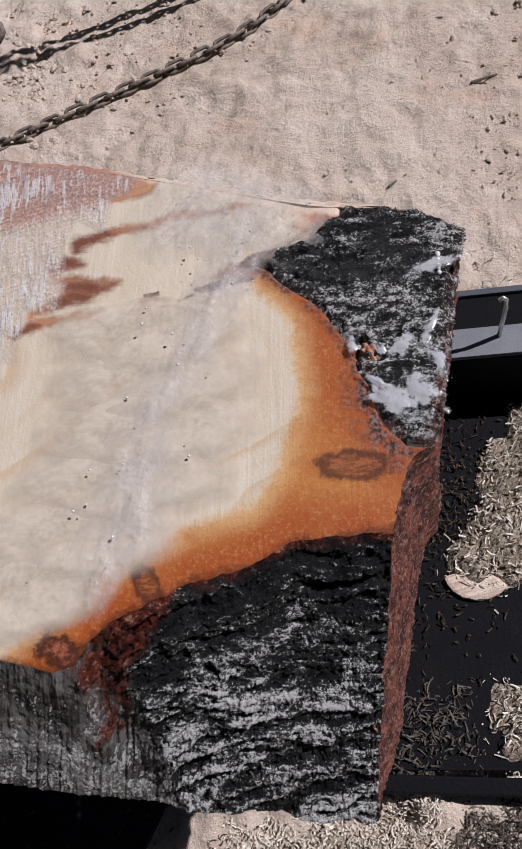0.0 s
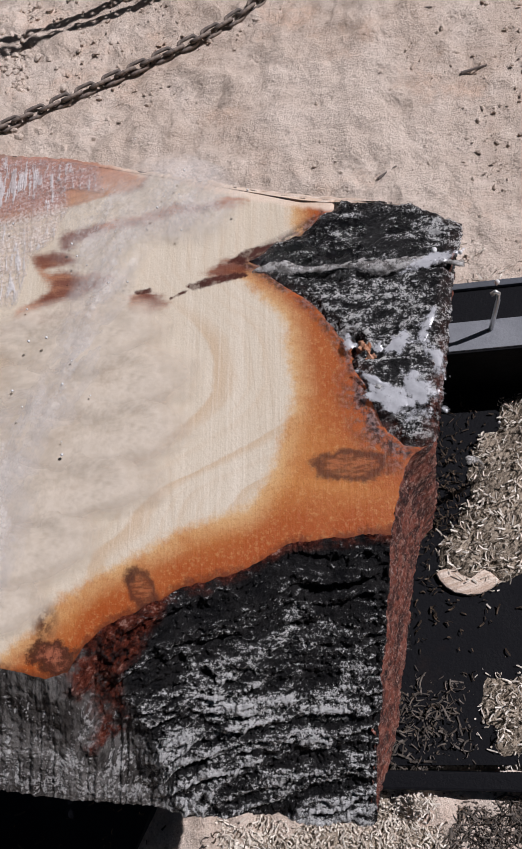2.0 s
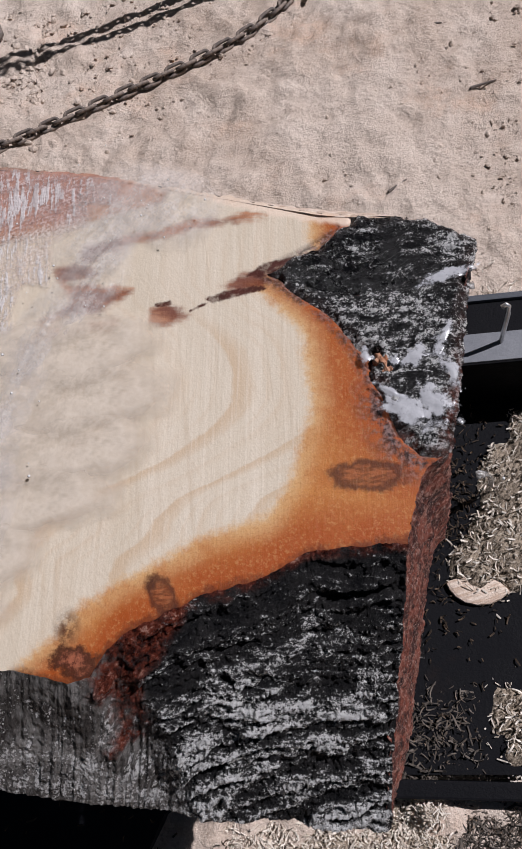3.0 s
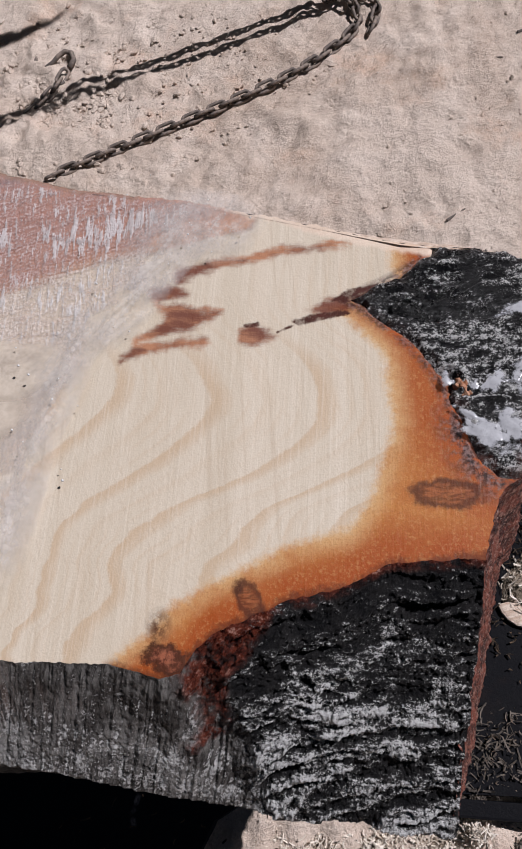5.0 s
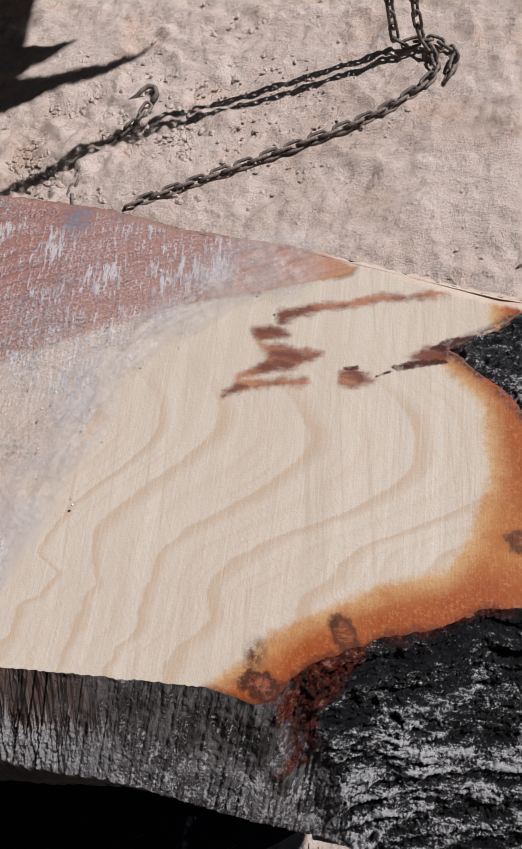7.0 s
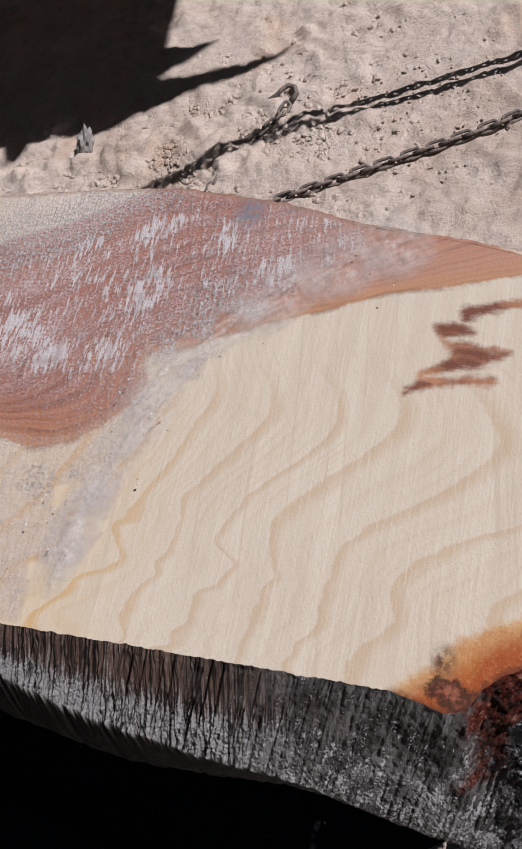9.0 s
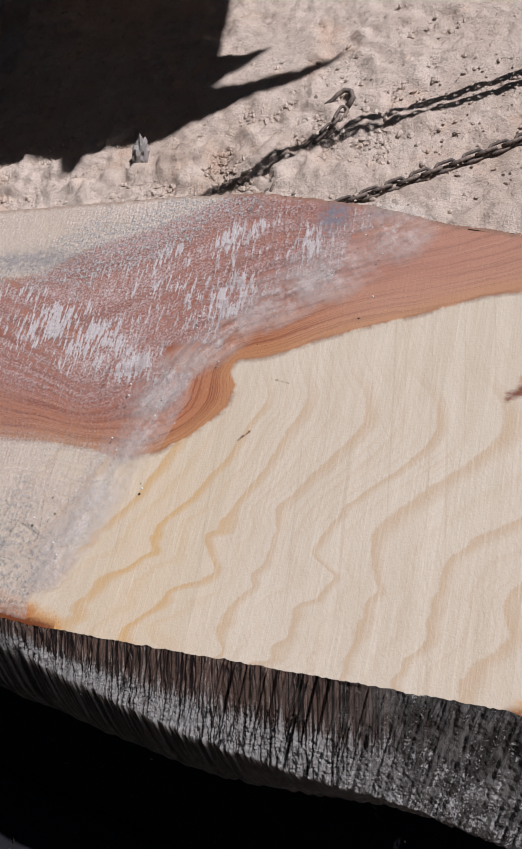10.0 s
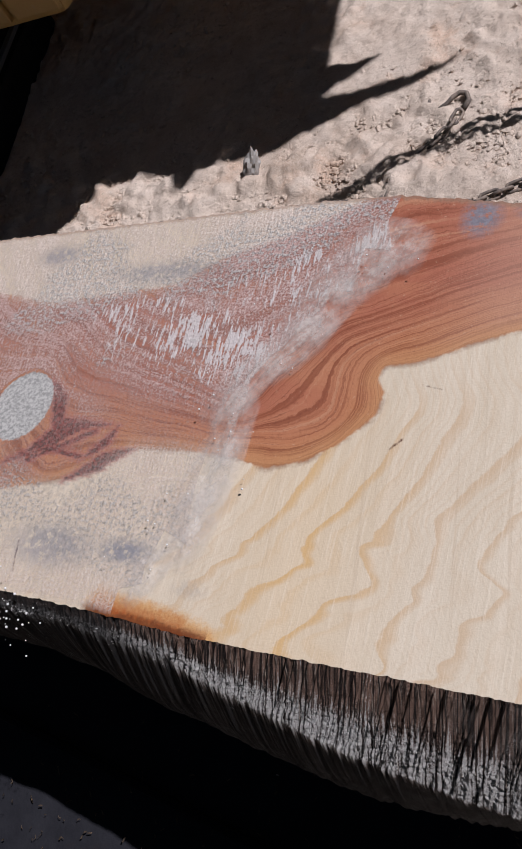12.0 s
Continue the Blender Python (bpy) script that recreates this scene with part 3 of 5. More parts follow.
RINGS = [(0.0, [-0.387, -0.348, -0.338, -0.316, -0.213, -0.157, -0.144, -0.155, -0.22]),
         (1.0, [-0.44, -0.412, -0.409, -0.390, -0.341, -0.280, -0.247, -0.273, -0.33]),
         (2.0, [-0.49, -0.465, -0.463, -0.475, -0.454, -0.412, -0.366, -0.355, -0.41]),
         (3.0, [-0.56, -0.537, -0.517, -0.524, -0.505, -0.460, -0.429, -0.423, -0.48]),
         (4.0, [-0.611, -0.618, -0.590, -0.581, -0.575, -0.545, -0.509, -0.50, -0.54]),
         (5.0, [-0.72, -0.681, -0.656, -0.641, -0.621, -0.605, -0.590, -0.57, -0.60]),
         (6.0, [-0.80, -0.78, -0.74, -0.70, -0.675, -0.655, -0.64, -0.62, -0.65])]


def ring_field(x, y):
    x = x + 0.045 * (fbm(x * 10, y * 26, 19, 3) - 0.5) * np.clip((0.34 - y) / 0.15, 0.25, 1)
    x = x + 0.055 * (fbm(x * 16, y * 34, 21, 3) - 0.5) * np.clip((0.26 - y) / 0.08, 0, 1) * np.clip((-0.42 - x) / 0.10, 0, 1)
    yy = np.linspace(0.0, 0.8, 321)
    ker = np.exp(-0.5 * (np.arange(-12, 13) / 5.0) ** 2)
    cols = [np.interp(y, yy, np.convolve(np.pad(np.interp(yy, RING_Y, r), 12, "edge"), ker / ker.sum(), "valid")) for _, r in RINGS]
    f = np.zeros_like(x)
    f = np.where(x >= cols[0], -(x - cols[0]) / 0.095, f)
    for k in range(len(cols) - 1):
        a, b = cols[k], cols[k + 1]
        f = np.where((x < a) & (x >= b), k + (a - x) / (a - b), f)
    return np.where(x < cols[-1], len(cols) - 1 + (cols[-1] - x) / 0.075, f)


def flow_field(x, y):
    """A smooth field whose level lines follow the growth lines."""
    pts = np.array([p for line in FLOW for p in line])
    val = np.array([float(k) for k, line in enumerate(FLOW) for _ in line])

    def kernel(d2):
        return 0.5 * d2 * np.log(d2 + 1e-9)

    n = len(pts)
    m = np.zeros((n + 3, n + 3))
    m[:n, :n] = kernel(((pts[:, None] - pts[None]) ** 2).sum(-1)) + 2e-5 * np.eye(n)
    m[:n, n], m[:n, n + 1:] = 1, pts
    m[n, :n], m[n + 1:, :n] = 1, pts.T
    w = np.linalg.solve(m, np.concatenate([val, np.zeros(3)]))
    f = w[n] + w[n + 1] * x + w[n + 2] * y
    for k in range(n):
        f = f + w[k] * kernel((x - pts[k, 0]) ** 2 + (y - pts[k, 1]) ** 2)
    return np.clip(f, -3, 9)


def blob(x, y, cx, cy, rx, ry, turn=0.0):
    c, s = math.cos(radians(turn)), math.sin(radians(turn))
    u, v = (x - cx) * c + (y - cy) * s, -(x - cx) * s + (y - cy) * c
    return (1 - np.sqrt((u / rx) ** 2 + (v / ry) ** 2)) * min(rx, ry)


def mould_field(x, y):
    spots = [(-0.592, 0.655, 0.032, 0.040, 0.9), (-0.53, 0.660, 0.028, 0.02, 0.5), (-1.28, 0.648, 0.06, 0.030, 0.8),
             (-0.945, 0.170, 0.055, 0.022, 0.9), (-1.06, 0.165, 0.09, 0.040, 0.7), (-1.05, 0.60, 0.13, 0.028, 0.7),
             (-0.84, 0.137, 0.03, 0.014, 0.2)]
    mould = np.zeros_like(x)
    for cx, cy, rx, ry, a in spots:
        mould = np.maximum(mould, a * np.clip(1.6 * blob(x, y, cx, cy, rx, ry) / min(rx, ry), 0, 1))
    return mould


def jag(x, seed, size):
    return size * (fbm(x * 110, x * 0, seed, 4, 0.6) - 0.5)


def front_y(x):
    return lerp(x, FRONT) + jag(x, 5, 0.0045)


def back_y(x):
    return lerp(x, BACK) + jag(x, 9, 0.008)


def end_x(y):
    return lerp(y, END) + jag(y, 13, 0.006)


def build_face(log):
    nu, nv = 1060, 300
    s, v = np.meshgrid(np.concatenate([np.linspace(0, 0.45, 60, endpoint=False), np.linspace(0.45, 1, 1000)]), np.linspace(0, 1, nv), indexing="ij")
    x = -2.7 + s * 2.75
    for _ in range(4):
        y = front_y(x) + v * (back_y(x) - front_y(x))
        x = -2.7 + s * (end_x(y) + 2.7)
    y = front_y(x) + v * (back_y(x) - front_y(x))
    eb = signed(x, y, ENDBARK)
    z = TOP + 0.0012 * (fbm(x * 9, y * 9, 41, 3) - 0.5) - np.clip(eb - 0.003, 0, 0.012)
    heart = signed(x, y, RED)
    rim = np.maximum(signed(x, y, RIM), 0.024 - seg_dist(x, y, [(-0.955, 0.100), (-0.873, 0.094), (-0.81, 0.080)]) * np.clip((x + 1.05) / 0.1, 0.9, 1))
    deep = np.minimum(np.where((x > -0.335) | ((x < -0.8) & (x > -1.0)), y - lerp(x, FRONT), 1.0), 0.5 * -eb + 0.012)
    cover = np.clip(1 - np.clip(heart, 0, 1) * 300, 0, 1)
    yellow = 0.35 * np.clip(1 - np.abs(x + 0.72) / 0.14, 0, 1) * np.clip((0.42 - y) / 0.15, 0, 1)
    streak = np.maximum.reduce([signed(x, y, q) for q in STREAKS])
    gash = np.maximum.reduce([signed(x, y, q) for q in GASHES] + [0.003 - seg_dist(x, y, [(-1.16, 0.28), (-1.06, 0.33)]), 0.003 - seg_dist(x, y, [(-1.20, 0.275), (-1.13, 0.30), (-1.07, 0.29)])])
    knot = np.maximum(blob(x, y, -0.028, 0.238, 0.028, 0.012, -3), blob(x, y, -0.205, 0.142, 0.009, 0.016, 25))
    smudge = np.maximum.reduce([np.clip(1.3 * blob(x, y, -0.286, 0.117, 0.015, 0.020, 0) / 0.015, 0, 1), np.clip(blob(x, y, -0.215, 0.152, 0.008, 0.009) / 0.005, 0, 1)])
    lobe = blob(x, y, -0.276, 0.090, 0.021, 0.012, -12)
    char = np.clip(1 - np.abs(eb + 0.002) / 0.026, 0, 1) * np.clip((0.335 - y) / 0.03, 0, 1) * np.clip((x + 0.06) / 0.03, 0, 1)
    char = np.maximum(char, 0.8 * np.clip(1 + eb / 0.008, 0, 1))
    crack = np.maximum.reduce([0.8 * signed(x, y, q) + 0.0012 for q in CLEFTS] + [
        0.0026 - seg_dist(x, y, [(-0.223, 0.428), (-0.210, 0.429)]),
        0.0014 - seg_dist(x, y, [(-0.189, 0.418), (-0.173, 0.425)]),
        0.0012 - seg_dist(x, y, [(-0.645, 0.326), (-0.632, 0.339)]),
        0.0008 - seg_dist(x, y, [(-0.622, 0.409), (-0.60, 0.404)]),
        0.0014 - seg_dist(x, y, [(-1.115, 0.165), (-1.105, 0.125)]),
        0.0014 - seg_dist(x, y, [(-0.102, 0.531), (-0.01, 0.512)])])
    mould = mould_field(x, y)
    pale = np.where(x > -0.30, 0.016 * np.clip((x + 0.30) / 0.15, 0, 1) - (back_y(x) - y), -1.0)
    attrs = {"ring": ring_field(x, y), "ringfade": np.clip((0.43 - y) / 0.06, 0.12, 1) * np.clip((x + 1.0) / 0.2, 0.15, 1),
             "heart": heart, "flow": flow_field(x, y), "gash": gash, "smudge": smudge, "lobe": lobe, "char": char, "rim": rim, "deep": deep, "yellow": yellow, "streak": streak, "knot": knot, "crack": crack,
             "mould": mould, "pale": pale, "lip": back_y(x) - y + np.clip((x + 0.36) / 0.05, 0, 1), "disc": blob(x, y, -1.215, 0.365, 0.055, 0.058)}
    pts = np.stack([x, y, z], -1).reshape(-1, 3)
    return mesh_object("sawn_face", pts, grid_faces(nu, nv), WOOD, log, "wet cream sapwood with red heartwood and orange rim",
                       attrs={k: a.reshape(-1) for k, a in attrs.items()})


OUTER = [(-2.7, 0.092, 0.772), (-1.2, 0.086, 0.772), (-1.0, 0.078, 0.772), (-0.87, 0.064, 0.768), (-0.75, 0.036, 0.757), (-0.67, 0.020, 0.745), (-0.6, 0.010, 0.730), (-0.52, 0.001, 0.712),
         (-0.42, -0.004, 0.698), (-0.36, -0.012, 0.682), (-0.24, -0.027, 0.645), (-0.03, -0.042, 0.612), (0.1, -0.046, 0.60)]


def build_bark(log):
    """The bark of the near side, from the face's edge out and down, and under to the bottom."""
    nu, nv = 2100, 200
    s, v = np.meshgrid(np.concatenate([np.linspace(0, 0.45, 100, endpoint=False), np.linspace(0.45, 1, 2000)]), np.linspace(0, 1, nv), indexing="ij")
    x = -2.7 + s * 2.73
    x0 = x
    for _ in range(3):
        yt = front_y(x)
        yo = np.interp(x, [o[0] for o in OUTER], [o[1] for o in OUTER])
        zo = np.interp(x, [o[0] for o in OUTER], [o[2] for o in OUTER])
        a = np.clip(v / 0.68, 0, 1)
        b = np.clip((v - 0.68) / 0.32, 0, 1)
        bulge = np.sin(a * math.pi)
        plate = np.clip((x + 0.262 - 0.036 * a) / 0.03, 0, 1)
        out = np.clip((-0.38 - x) / 0.2, 0, 1) * lerp(x, [(-2.7, 0.01), (-1.1, 0.02), (-0.9, 0.045), (-0.7, 0.032), (-0.45, 0.006)])
        b1, b2 = np.clip(b / 0.4, 0, 1), np.clip((b - 0.4) / 0.6, 0, 1)
        y = yt + (yo - yt) * a - out * np.sin(b1 * math.pi / 2) + (0.10 + out) * b2 * b2
        z = TOP - (TOP - zo) * (a * (1 - 0.1 * plate) + 0.1 * plate * a * a) + bulge * 0.014 * plate - (0.45 * b1 + 0.55 * b2) * (zo - 0.50)
        x = np.where(x0 > -0.4, -0.4 + (x0 + 0.4) * (end_x(y) + 0.401) / 0.43, x0)
    # deep ridges that run along the log on the plated end, shallow torn fibres elsewhere
    w = a * np.hypot(yt - yo, TOP - zo)
    wav = fbm(x * 9, w * 9, 51, 3) * 0.085
    ridge = 1 - np.abs(2 * along((x + 0.45 * w) * 11 + 2.2 * fbm(x * 14, w * 14, 55, 3), (w + wav) * 46, 61, 4, 0.6) - 1)
    ridge = np.clip((ridge - 0.5) / 0.5, 0, 1) ** 1.4 * (0.3 + 1.0 * fbm(x * 9, w * 14, 57, 3))
    chunk = fbm(x * 70, w * 120, 71, 4, 0.7)
    grain = fbm(x * 300, w * 300, 73, 3, 0.7)
    scale_ = along(x * 26 + 5 * fbm(x * 8, w * 8, 65, 2), (w + wav + 0.15 * x) * 120, 67, 3, 0.6)
    d_plate = 0.010 * ridge + 0.006 * (chunk - 0.5) + 0.007 * (grain - 0.5) + 0.006 * (scale_ - 0.5)
    fibre = along((x + 0.25 * w) * 300, w * 8, 81, 2, 0.6)
    lump = fbm(x * 22, w * 22, 91, 4, 0.6)
    d_fib = 0.009 * (fibre - 0.5) + 0.007 * (lump - 0.5) + 0.006 * (grain - 0.5) * np.clip(2 * a - 0.4, 0, 1)
    # the lumpy red inner bark where the plates begin
    mid_x, half = np.interp(w, [0, 0.05, 0.11], [-0.226, -0.243, -0.248]), np.interp(w, [0, 0.04, 0.10, 0.125], [0.048, 0.032, 0.022, -0.02])
    inner = np.clip((half - np.abs(x - mid_x + 0.05 * (fbm(w * 30, x * 30, 7) - 0.5))) / 0.012, 0, 1)
    inner = np.maximum(inner, plate * np.clip(1 - w / 0.010, 0, 1))
    grey = np.clip((x + 0.52) / 0.14 + 1.2 * (fbm(x * 18, w * 18, 53, 3) - 0.5), 0, 1)
    d_fib = (1 - 0.6 * grey) * d_fib + 0.6 * grey * (0.007 * (fbm(x * 120, w * 120, 97, 4, 0.7) - 0.5) + 0.006 * (lump - 0.5))
    d = plate * d_plate + (1 - plate) * d_fib + inner * 0.014 * (fbm(x * 75, w * 75, 99, 3) - 0.42)
    fade = np.clip(v / 0.03, 0, 1)
    n = np.stack([0 * x, -(TOP - zo), (yt - yo)], -1)
    n /= np.linalg.norm(n, axis=-1, keepdims=True)
    nb = np.stack([0 * x, -np.ones_like(x), 0 * x], -1)
    n = n * (1 - b)[..., None] + nb * b[..., None]
    p = np.stack([x, y, z], -1) + n * (d * fade)[..., None]
    crest = plate * (-0.08 + (1.45 * ridge + 0.5 * (chunk - 0.4)) * np.clip((a - 0.06) / 0.4, 0.12, 1)) + (1 - plate) * (-0.25 + 0.22 * np.clip((x + 0.5) / 0.12, 0, 1) + (0.55 * lump + 0.5 * (fibre - 0.3)) * np.clip(a * 1.7 - 0.3, 0.15, 1.1))
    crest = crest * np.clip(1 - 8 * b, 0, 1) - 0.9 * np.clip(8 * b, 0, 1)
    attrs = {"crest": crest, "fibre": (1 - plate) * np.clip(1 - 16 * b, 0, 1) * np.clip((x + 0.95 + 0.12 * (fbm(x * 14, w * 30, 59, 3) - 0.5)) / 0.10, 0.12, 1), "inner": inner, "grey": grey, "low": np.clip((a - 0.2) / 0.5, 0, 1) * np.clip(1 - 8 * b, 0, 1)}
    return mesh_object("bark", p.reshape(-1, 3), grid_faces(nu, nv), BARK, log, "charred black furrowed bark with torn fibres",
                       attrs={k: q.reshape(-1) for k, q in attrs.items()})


def build_end_bark(log):
    nx, ny = 220, 330
    x, y = np.meshgrid(np.linspace(-0.13, 0.10, nx), np.linspace(0.22, 0.53, ny), indexing="ij")
    sd = signed(x, y, ENDBARK) + 0.012 * (fbm(x * 60, y * 60, 15, 3) - 0.5)
    sd = np.minimum(sd, np.minimum(end_x(y) + 0.002 - x, back_y(x) + 0.002 - y))
    chunk = 0.5 * fbm(x * 60 + y * 20, y * 130, 17, 4, 0.7) + 0.5 * fbm(x * 210, y * 210, 18, 3, 0.7)
    lump = fbm(x * 24 + y * 12, y * 34, 19, 3)
    upper = np.clip((y - 0.438 - 0.06 * x) / 0.012, 0, 1)
    slat = along((x + y) * 18, (y - 0.35 * x) * 190, 29, 3, 0.6)
    z = TOP - 0.006 + np.clip(sd, 0, 0.012) * 0.9 + (0.009 * (chunk - 0.5) + 0.012 * (lump - 0.5) * (1 + upper) + 0.008 * (slat - 0.5)) * np.clip(sd / 0.012, 0, 1)
    cut = seg_dist(x, y, [(-0.10, 0.445), (-0.02, 0.425), (0.08, 0.432)])
    z = z - 0.012 * np.clip(1 - cut / 0.012, 0, 1)
    z = z - 1.2 * np.clip(blob(x, y, -0.021, 0.349, 0.014, 0.019), 0, 1)
    keep = sd[:-1, :-1] > 0.0
    p = np.stack([x, y, z], -1).reshape(-1, 3)
    soaked = np.clip(1 - np.abs(y - 0.432 - 0.06 * x) / 0.02, 0, 1)
    crest = np.clip(0.50 + 1.2 * (chunk - 0.4) + 0.5 * (slat - 0.5) - upper * (0.40 - 0.35 * np.clip((x - 0.01) / 0.05, 0, 1)) - 0.5 * soaked, -1, 1.2)
    inner = np.clip(1 - np.abs(sd - 0.004) / 0.012, 0, 1) * 0.8 * np.clip((0.37 - y) / 0.05, 0.2, 1)
    wet = np.clip(upper * np.clip((0.05 - x) / 0.06, 0, 1) + soaked + np.clip((0.33 - y) / 0.03, 0, 1), 0, 1)
    return mesh_object("end_bark", p, grid_faces(nx, ny, keep), BARK, log, "grey granular bark crust with a wet sheen",
                       attrs={"crest": crest.reshape(-1), "fibre": np.zeros(nx * ny), "inner": inner.reshape(-1), "wet": wet.reshape(-1)})


def build_end_face(log):
    nu, nv = 360, 140
    v, h = np.meshgrid(np.linspace(0, 1, nu), np.linspace(0, 1, nv), indexing="ij")
    # follows the section's outline: the near bark slope, then the top
    y = -0.045 + v * 0.508
    yt = 0.178
    zt = np.where(y < yt, 0.612 + (TOP - 0.612) * np.clip((y + 0.045) / (yt + 0.045), 0, 1) ** 0.9 + 0.012 * np.sin(np.clip((y + 0.045) / (yt + 0.045), 0, 1) * math.pi), TOP - 0.003)
    zb = np.clip(0.60 - (y + 0.045) * 1.4, 0.50, 1)
    z = zt - h * (zt - zb)
    x = end_x(y) + lerp(y, [(-0.05, 0.03), (0.0, 0.09), (0.17, 0.13), (0.24, 0.12), (0.28, 0.02), (0.6, 0.0)]) * (zt - z) * np.where(zt - z > 0.17, 0.17 / np.maximum(zt - z, 0.01), 1) + 0.010 * (fbm(y * 90, z * 90, 27, 4, 0.7) - 0.5) - 0.002
    p = np.stack([x, y, z], -1).reshape(-1, 3)
    return mesh_object("end_face", p, grid_faces(nu, nv), ENDGRAIN, log, "red-brown saw-cut end dusted with pale grit")


def build_underside(log):
    xs = np.linspace(-2.7, 0.02, 90)
    prof = [(0.0, 0.0), (0.03, -0.10), (0.0, -0.22), (-0.06, -0.288)]
    v = []
    for x in xs:
        yb, yf = float(lerp(x, BACK)), 0.12
        row = [(x, yb + dy, TOP - 0.001 + dz) for dy, dz in prof] + [(x, yf, 0.50)]
        v += row
    f = grid_faces(len(xs), 5)
    return mesh_object("underside", v, f, BARK, log, attrs={"crest": np.full(len(v), 0.2), "fibre": np.zeros(len(v)), "inner": np.zeros(len(v))})


def build_torn_edge(log):
    """The pale splintered ledge that the saw left along the far edge."""
    nu, nv = 260, 14
    s, v = np.meshgrid(np.linspace(0, 1, nu), np.linspace(0, 1, nv), indexing="ij")
    x = -0.42 + s * 0.465
    width = lerp(x, [(-0.42, 0.003), (-0.30, 0.006), (-0.16, 0.012), (-0.08, 0.021), (-0.02, 0.021), (0.01, 0.015), (0.045, 0.004)]) * (0.75 + 0.5 * fbm(x * 60, x * 0, 43, 3))
    y = lerp(x, BACK) - 0.004 + v * (width + 0.004)
    z = TOP + 0.0012 - 0.014 * v - 0.02 * v ** 4 + 0.004 * (along(x * 14 + y * 30, (y + 0.3 * x) * 330, 44, 3) - 0.5)
    p = np.stack([x, y, z], -1).reshape(-1, 3)
    return mesh_object("torn_edge", p, grid_faces(nu, nv), PALEWOOD, log, "pale splintered wood ledge")


def build_knot_plug(log):
    """A loose orange chip of bark beside the small hole in the crust."""
    bm = bmesh.new()
    bmesh.ops.create_icosphere(bm, subdivisions=3, radius=1)
    for v in bm.verts:
        v.co = Vector((v.co.x * 0.007, v.co.y * 0.013, v.co.z * 0.007)) * (1 + 0.5 * noise.noise(v.co * 2.3) + 0.25 * noise.noise(v.co * 6))
    ob = part("bark_chip", bm, ORANGE, log, "loose orange bark chip")
    ob.matrix_basis = pose(-0.0065, 0.344, TOP + 0.001, 0, 0, 20)


log = tagged(new("sawn_log"), "thick sawn log, wet cream face, black bark edge, on steel bed", "log")
build_face(log)
build_bark(log)
build_end_bark(log)
build_end_face(log)
build_underside(log)
build_torn_edge(log)
build_knot_plug(log)


# ---- the steel bed ----
def build_bed():
    bed = tagged(new("sawmill_bed"), "black steel sawmill bed carrying the log", "sawmill")
    for lo, hi, nm in (((-2.6, 0.475, 0.42), (-0.05, 0.576, 0.498), "beam"), ((-2.6, 0.14, 0.40), (-0.1, 0.24, 0.498), "beam"),
                       ((-1.4, 0.15, 0.0), (-1.32, 0.23, 0.40), "leg"), ((-0.5, 0.485, 0.0), (-0.42, 0.565, 0.42), "leg"),
                       ((-1.4, 0.485, 0.0), (-1.32, 0.565, 0.42), "leg"), ((-0.5, 0.15, 0.0), (-0.42, 0.23, 0.40), "leg")):
        part(nm, box(bmesh.new(), lo, hi), STEEL, bed)
    m = pose(0, 0, 0, 0, 0, 1.0)
    part("side_beam", box(bmesh.new(), (-2.6, 0.632, 0.02), (1.3, 0.760, 0.198), 0.004, m), STEEL, bed)
    part("pale_strip", box(bmesh.new(), (0.02, 0.636, 0.196), (1.3, 0.690, 0.2012), 0.001, m), PALE_STEEL, bed, "paler grey steel strip along the beam")
    part("top_flange", box(bmesh.new(), (0.02, 0.752, 0.190), (1.3, 0.764, 0.206), 0.002, m), GREY_STEEL, bed, "worn grey flange edge")
    return bed


build_bed()


def plate(bm, pts, z0, z1):
    lo = [bm.verts.new((x, y, z0)) for x, y in pts]
    hi = [bm.verts.new((x, y, z1)) for x, y in pts]
    bm.faces.new(lo[::-1])
    bm.faces.new(hi)
    for i in range(len(pts)):
        j = (i + 1) % len(pts)
        bm.faces.new((lo[i], lo[j], hi[j], hi[i]))
    return bm


# black sheet laid in place of ground shade whose caster is unknown
dark_part = part("shade_sheet", plate(bmesh.new(), [(-0.25, 0.0), (0.6, -0.004), (0.6, 0.62), (0.55, 0.68), (-0.25, 0.68)], -0.01, 0.045), STEEL)
tagged(dark_part, "black sheet standing in for deep shade on the ground", "steel plate")
dark_part = part("cross_bar", box(bmesh.new(), (-0.3, -0.036, 0.0), (0.7, -0.008, 0.052), 0.004, pose(0, 0, 0, 0, 0, -1.5)), STEEL)
tagged(dark_part, "black steel bar beside the plate", "steel bar")
# second sheet, added where the earth beside the log is only shaded
dark_part = part("shade_sheet", plate(bmesh.new(), [(-2.7, -0.62), (-0.62, -0.62), (-0.48, -0.24), (-0.40, -0.06), (-0.30, 0.0), (-0.26, 0.3), (-2.7, 0.3)], -0.02, 0.03), SHADED_FLOOR)
tagged(dark_part, "near-black sheet standing in for the shaded earth", "steel plate")
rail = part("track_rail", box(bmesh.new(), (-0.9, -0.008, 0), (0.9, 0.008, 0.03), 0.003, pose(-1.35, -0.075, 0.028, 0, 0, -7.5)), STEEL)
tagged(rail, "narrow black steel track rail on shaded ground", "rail")


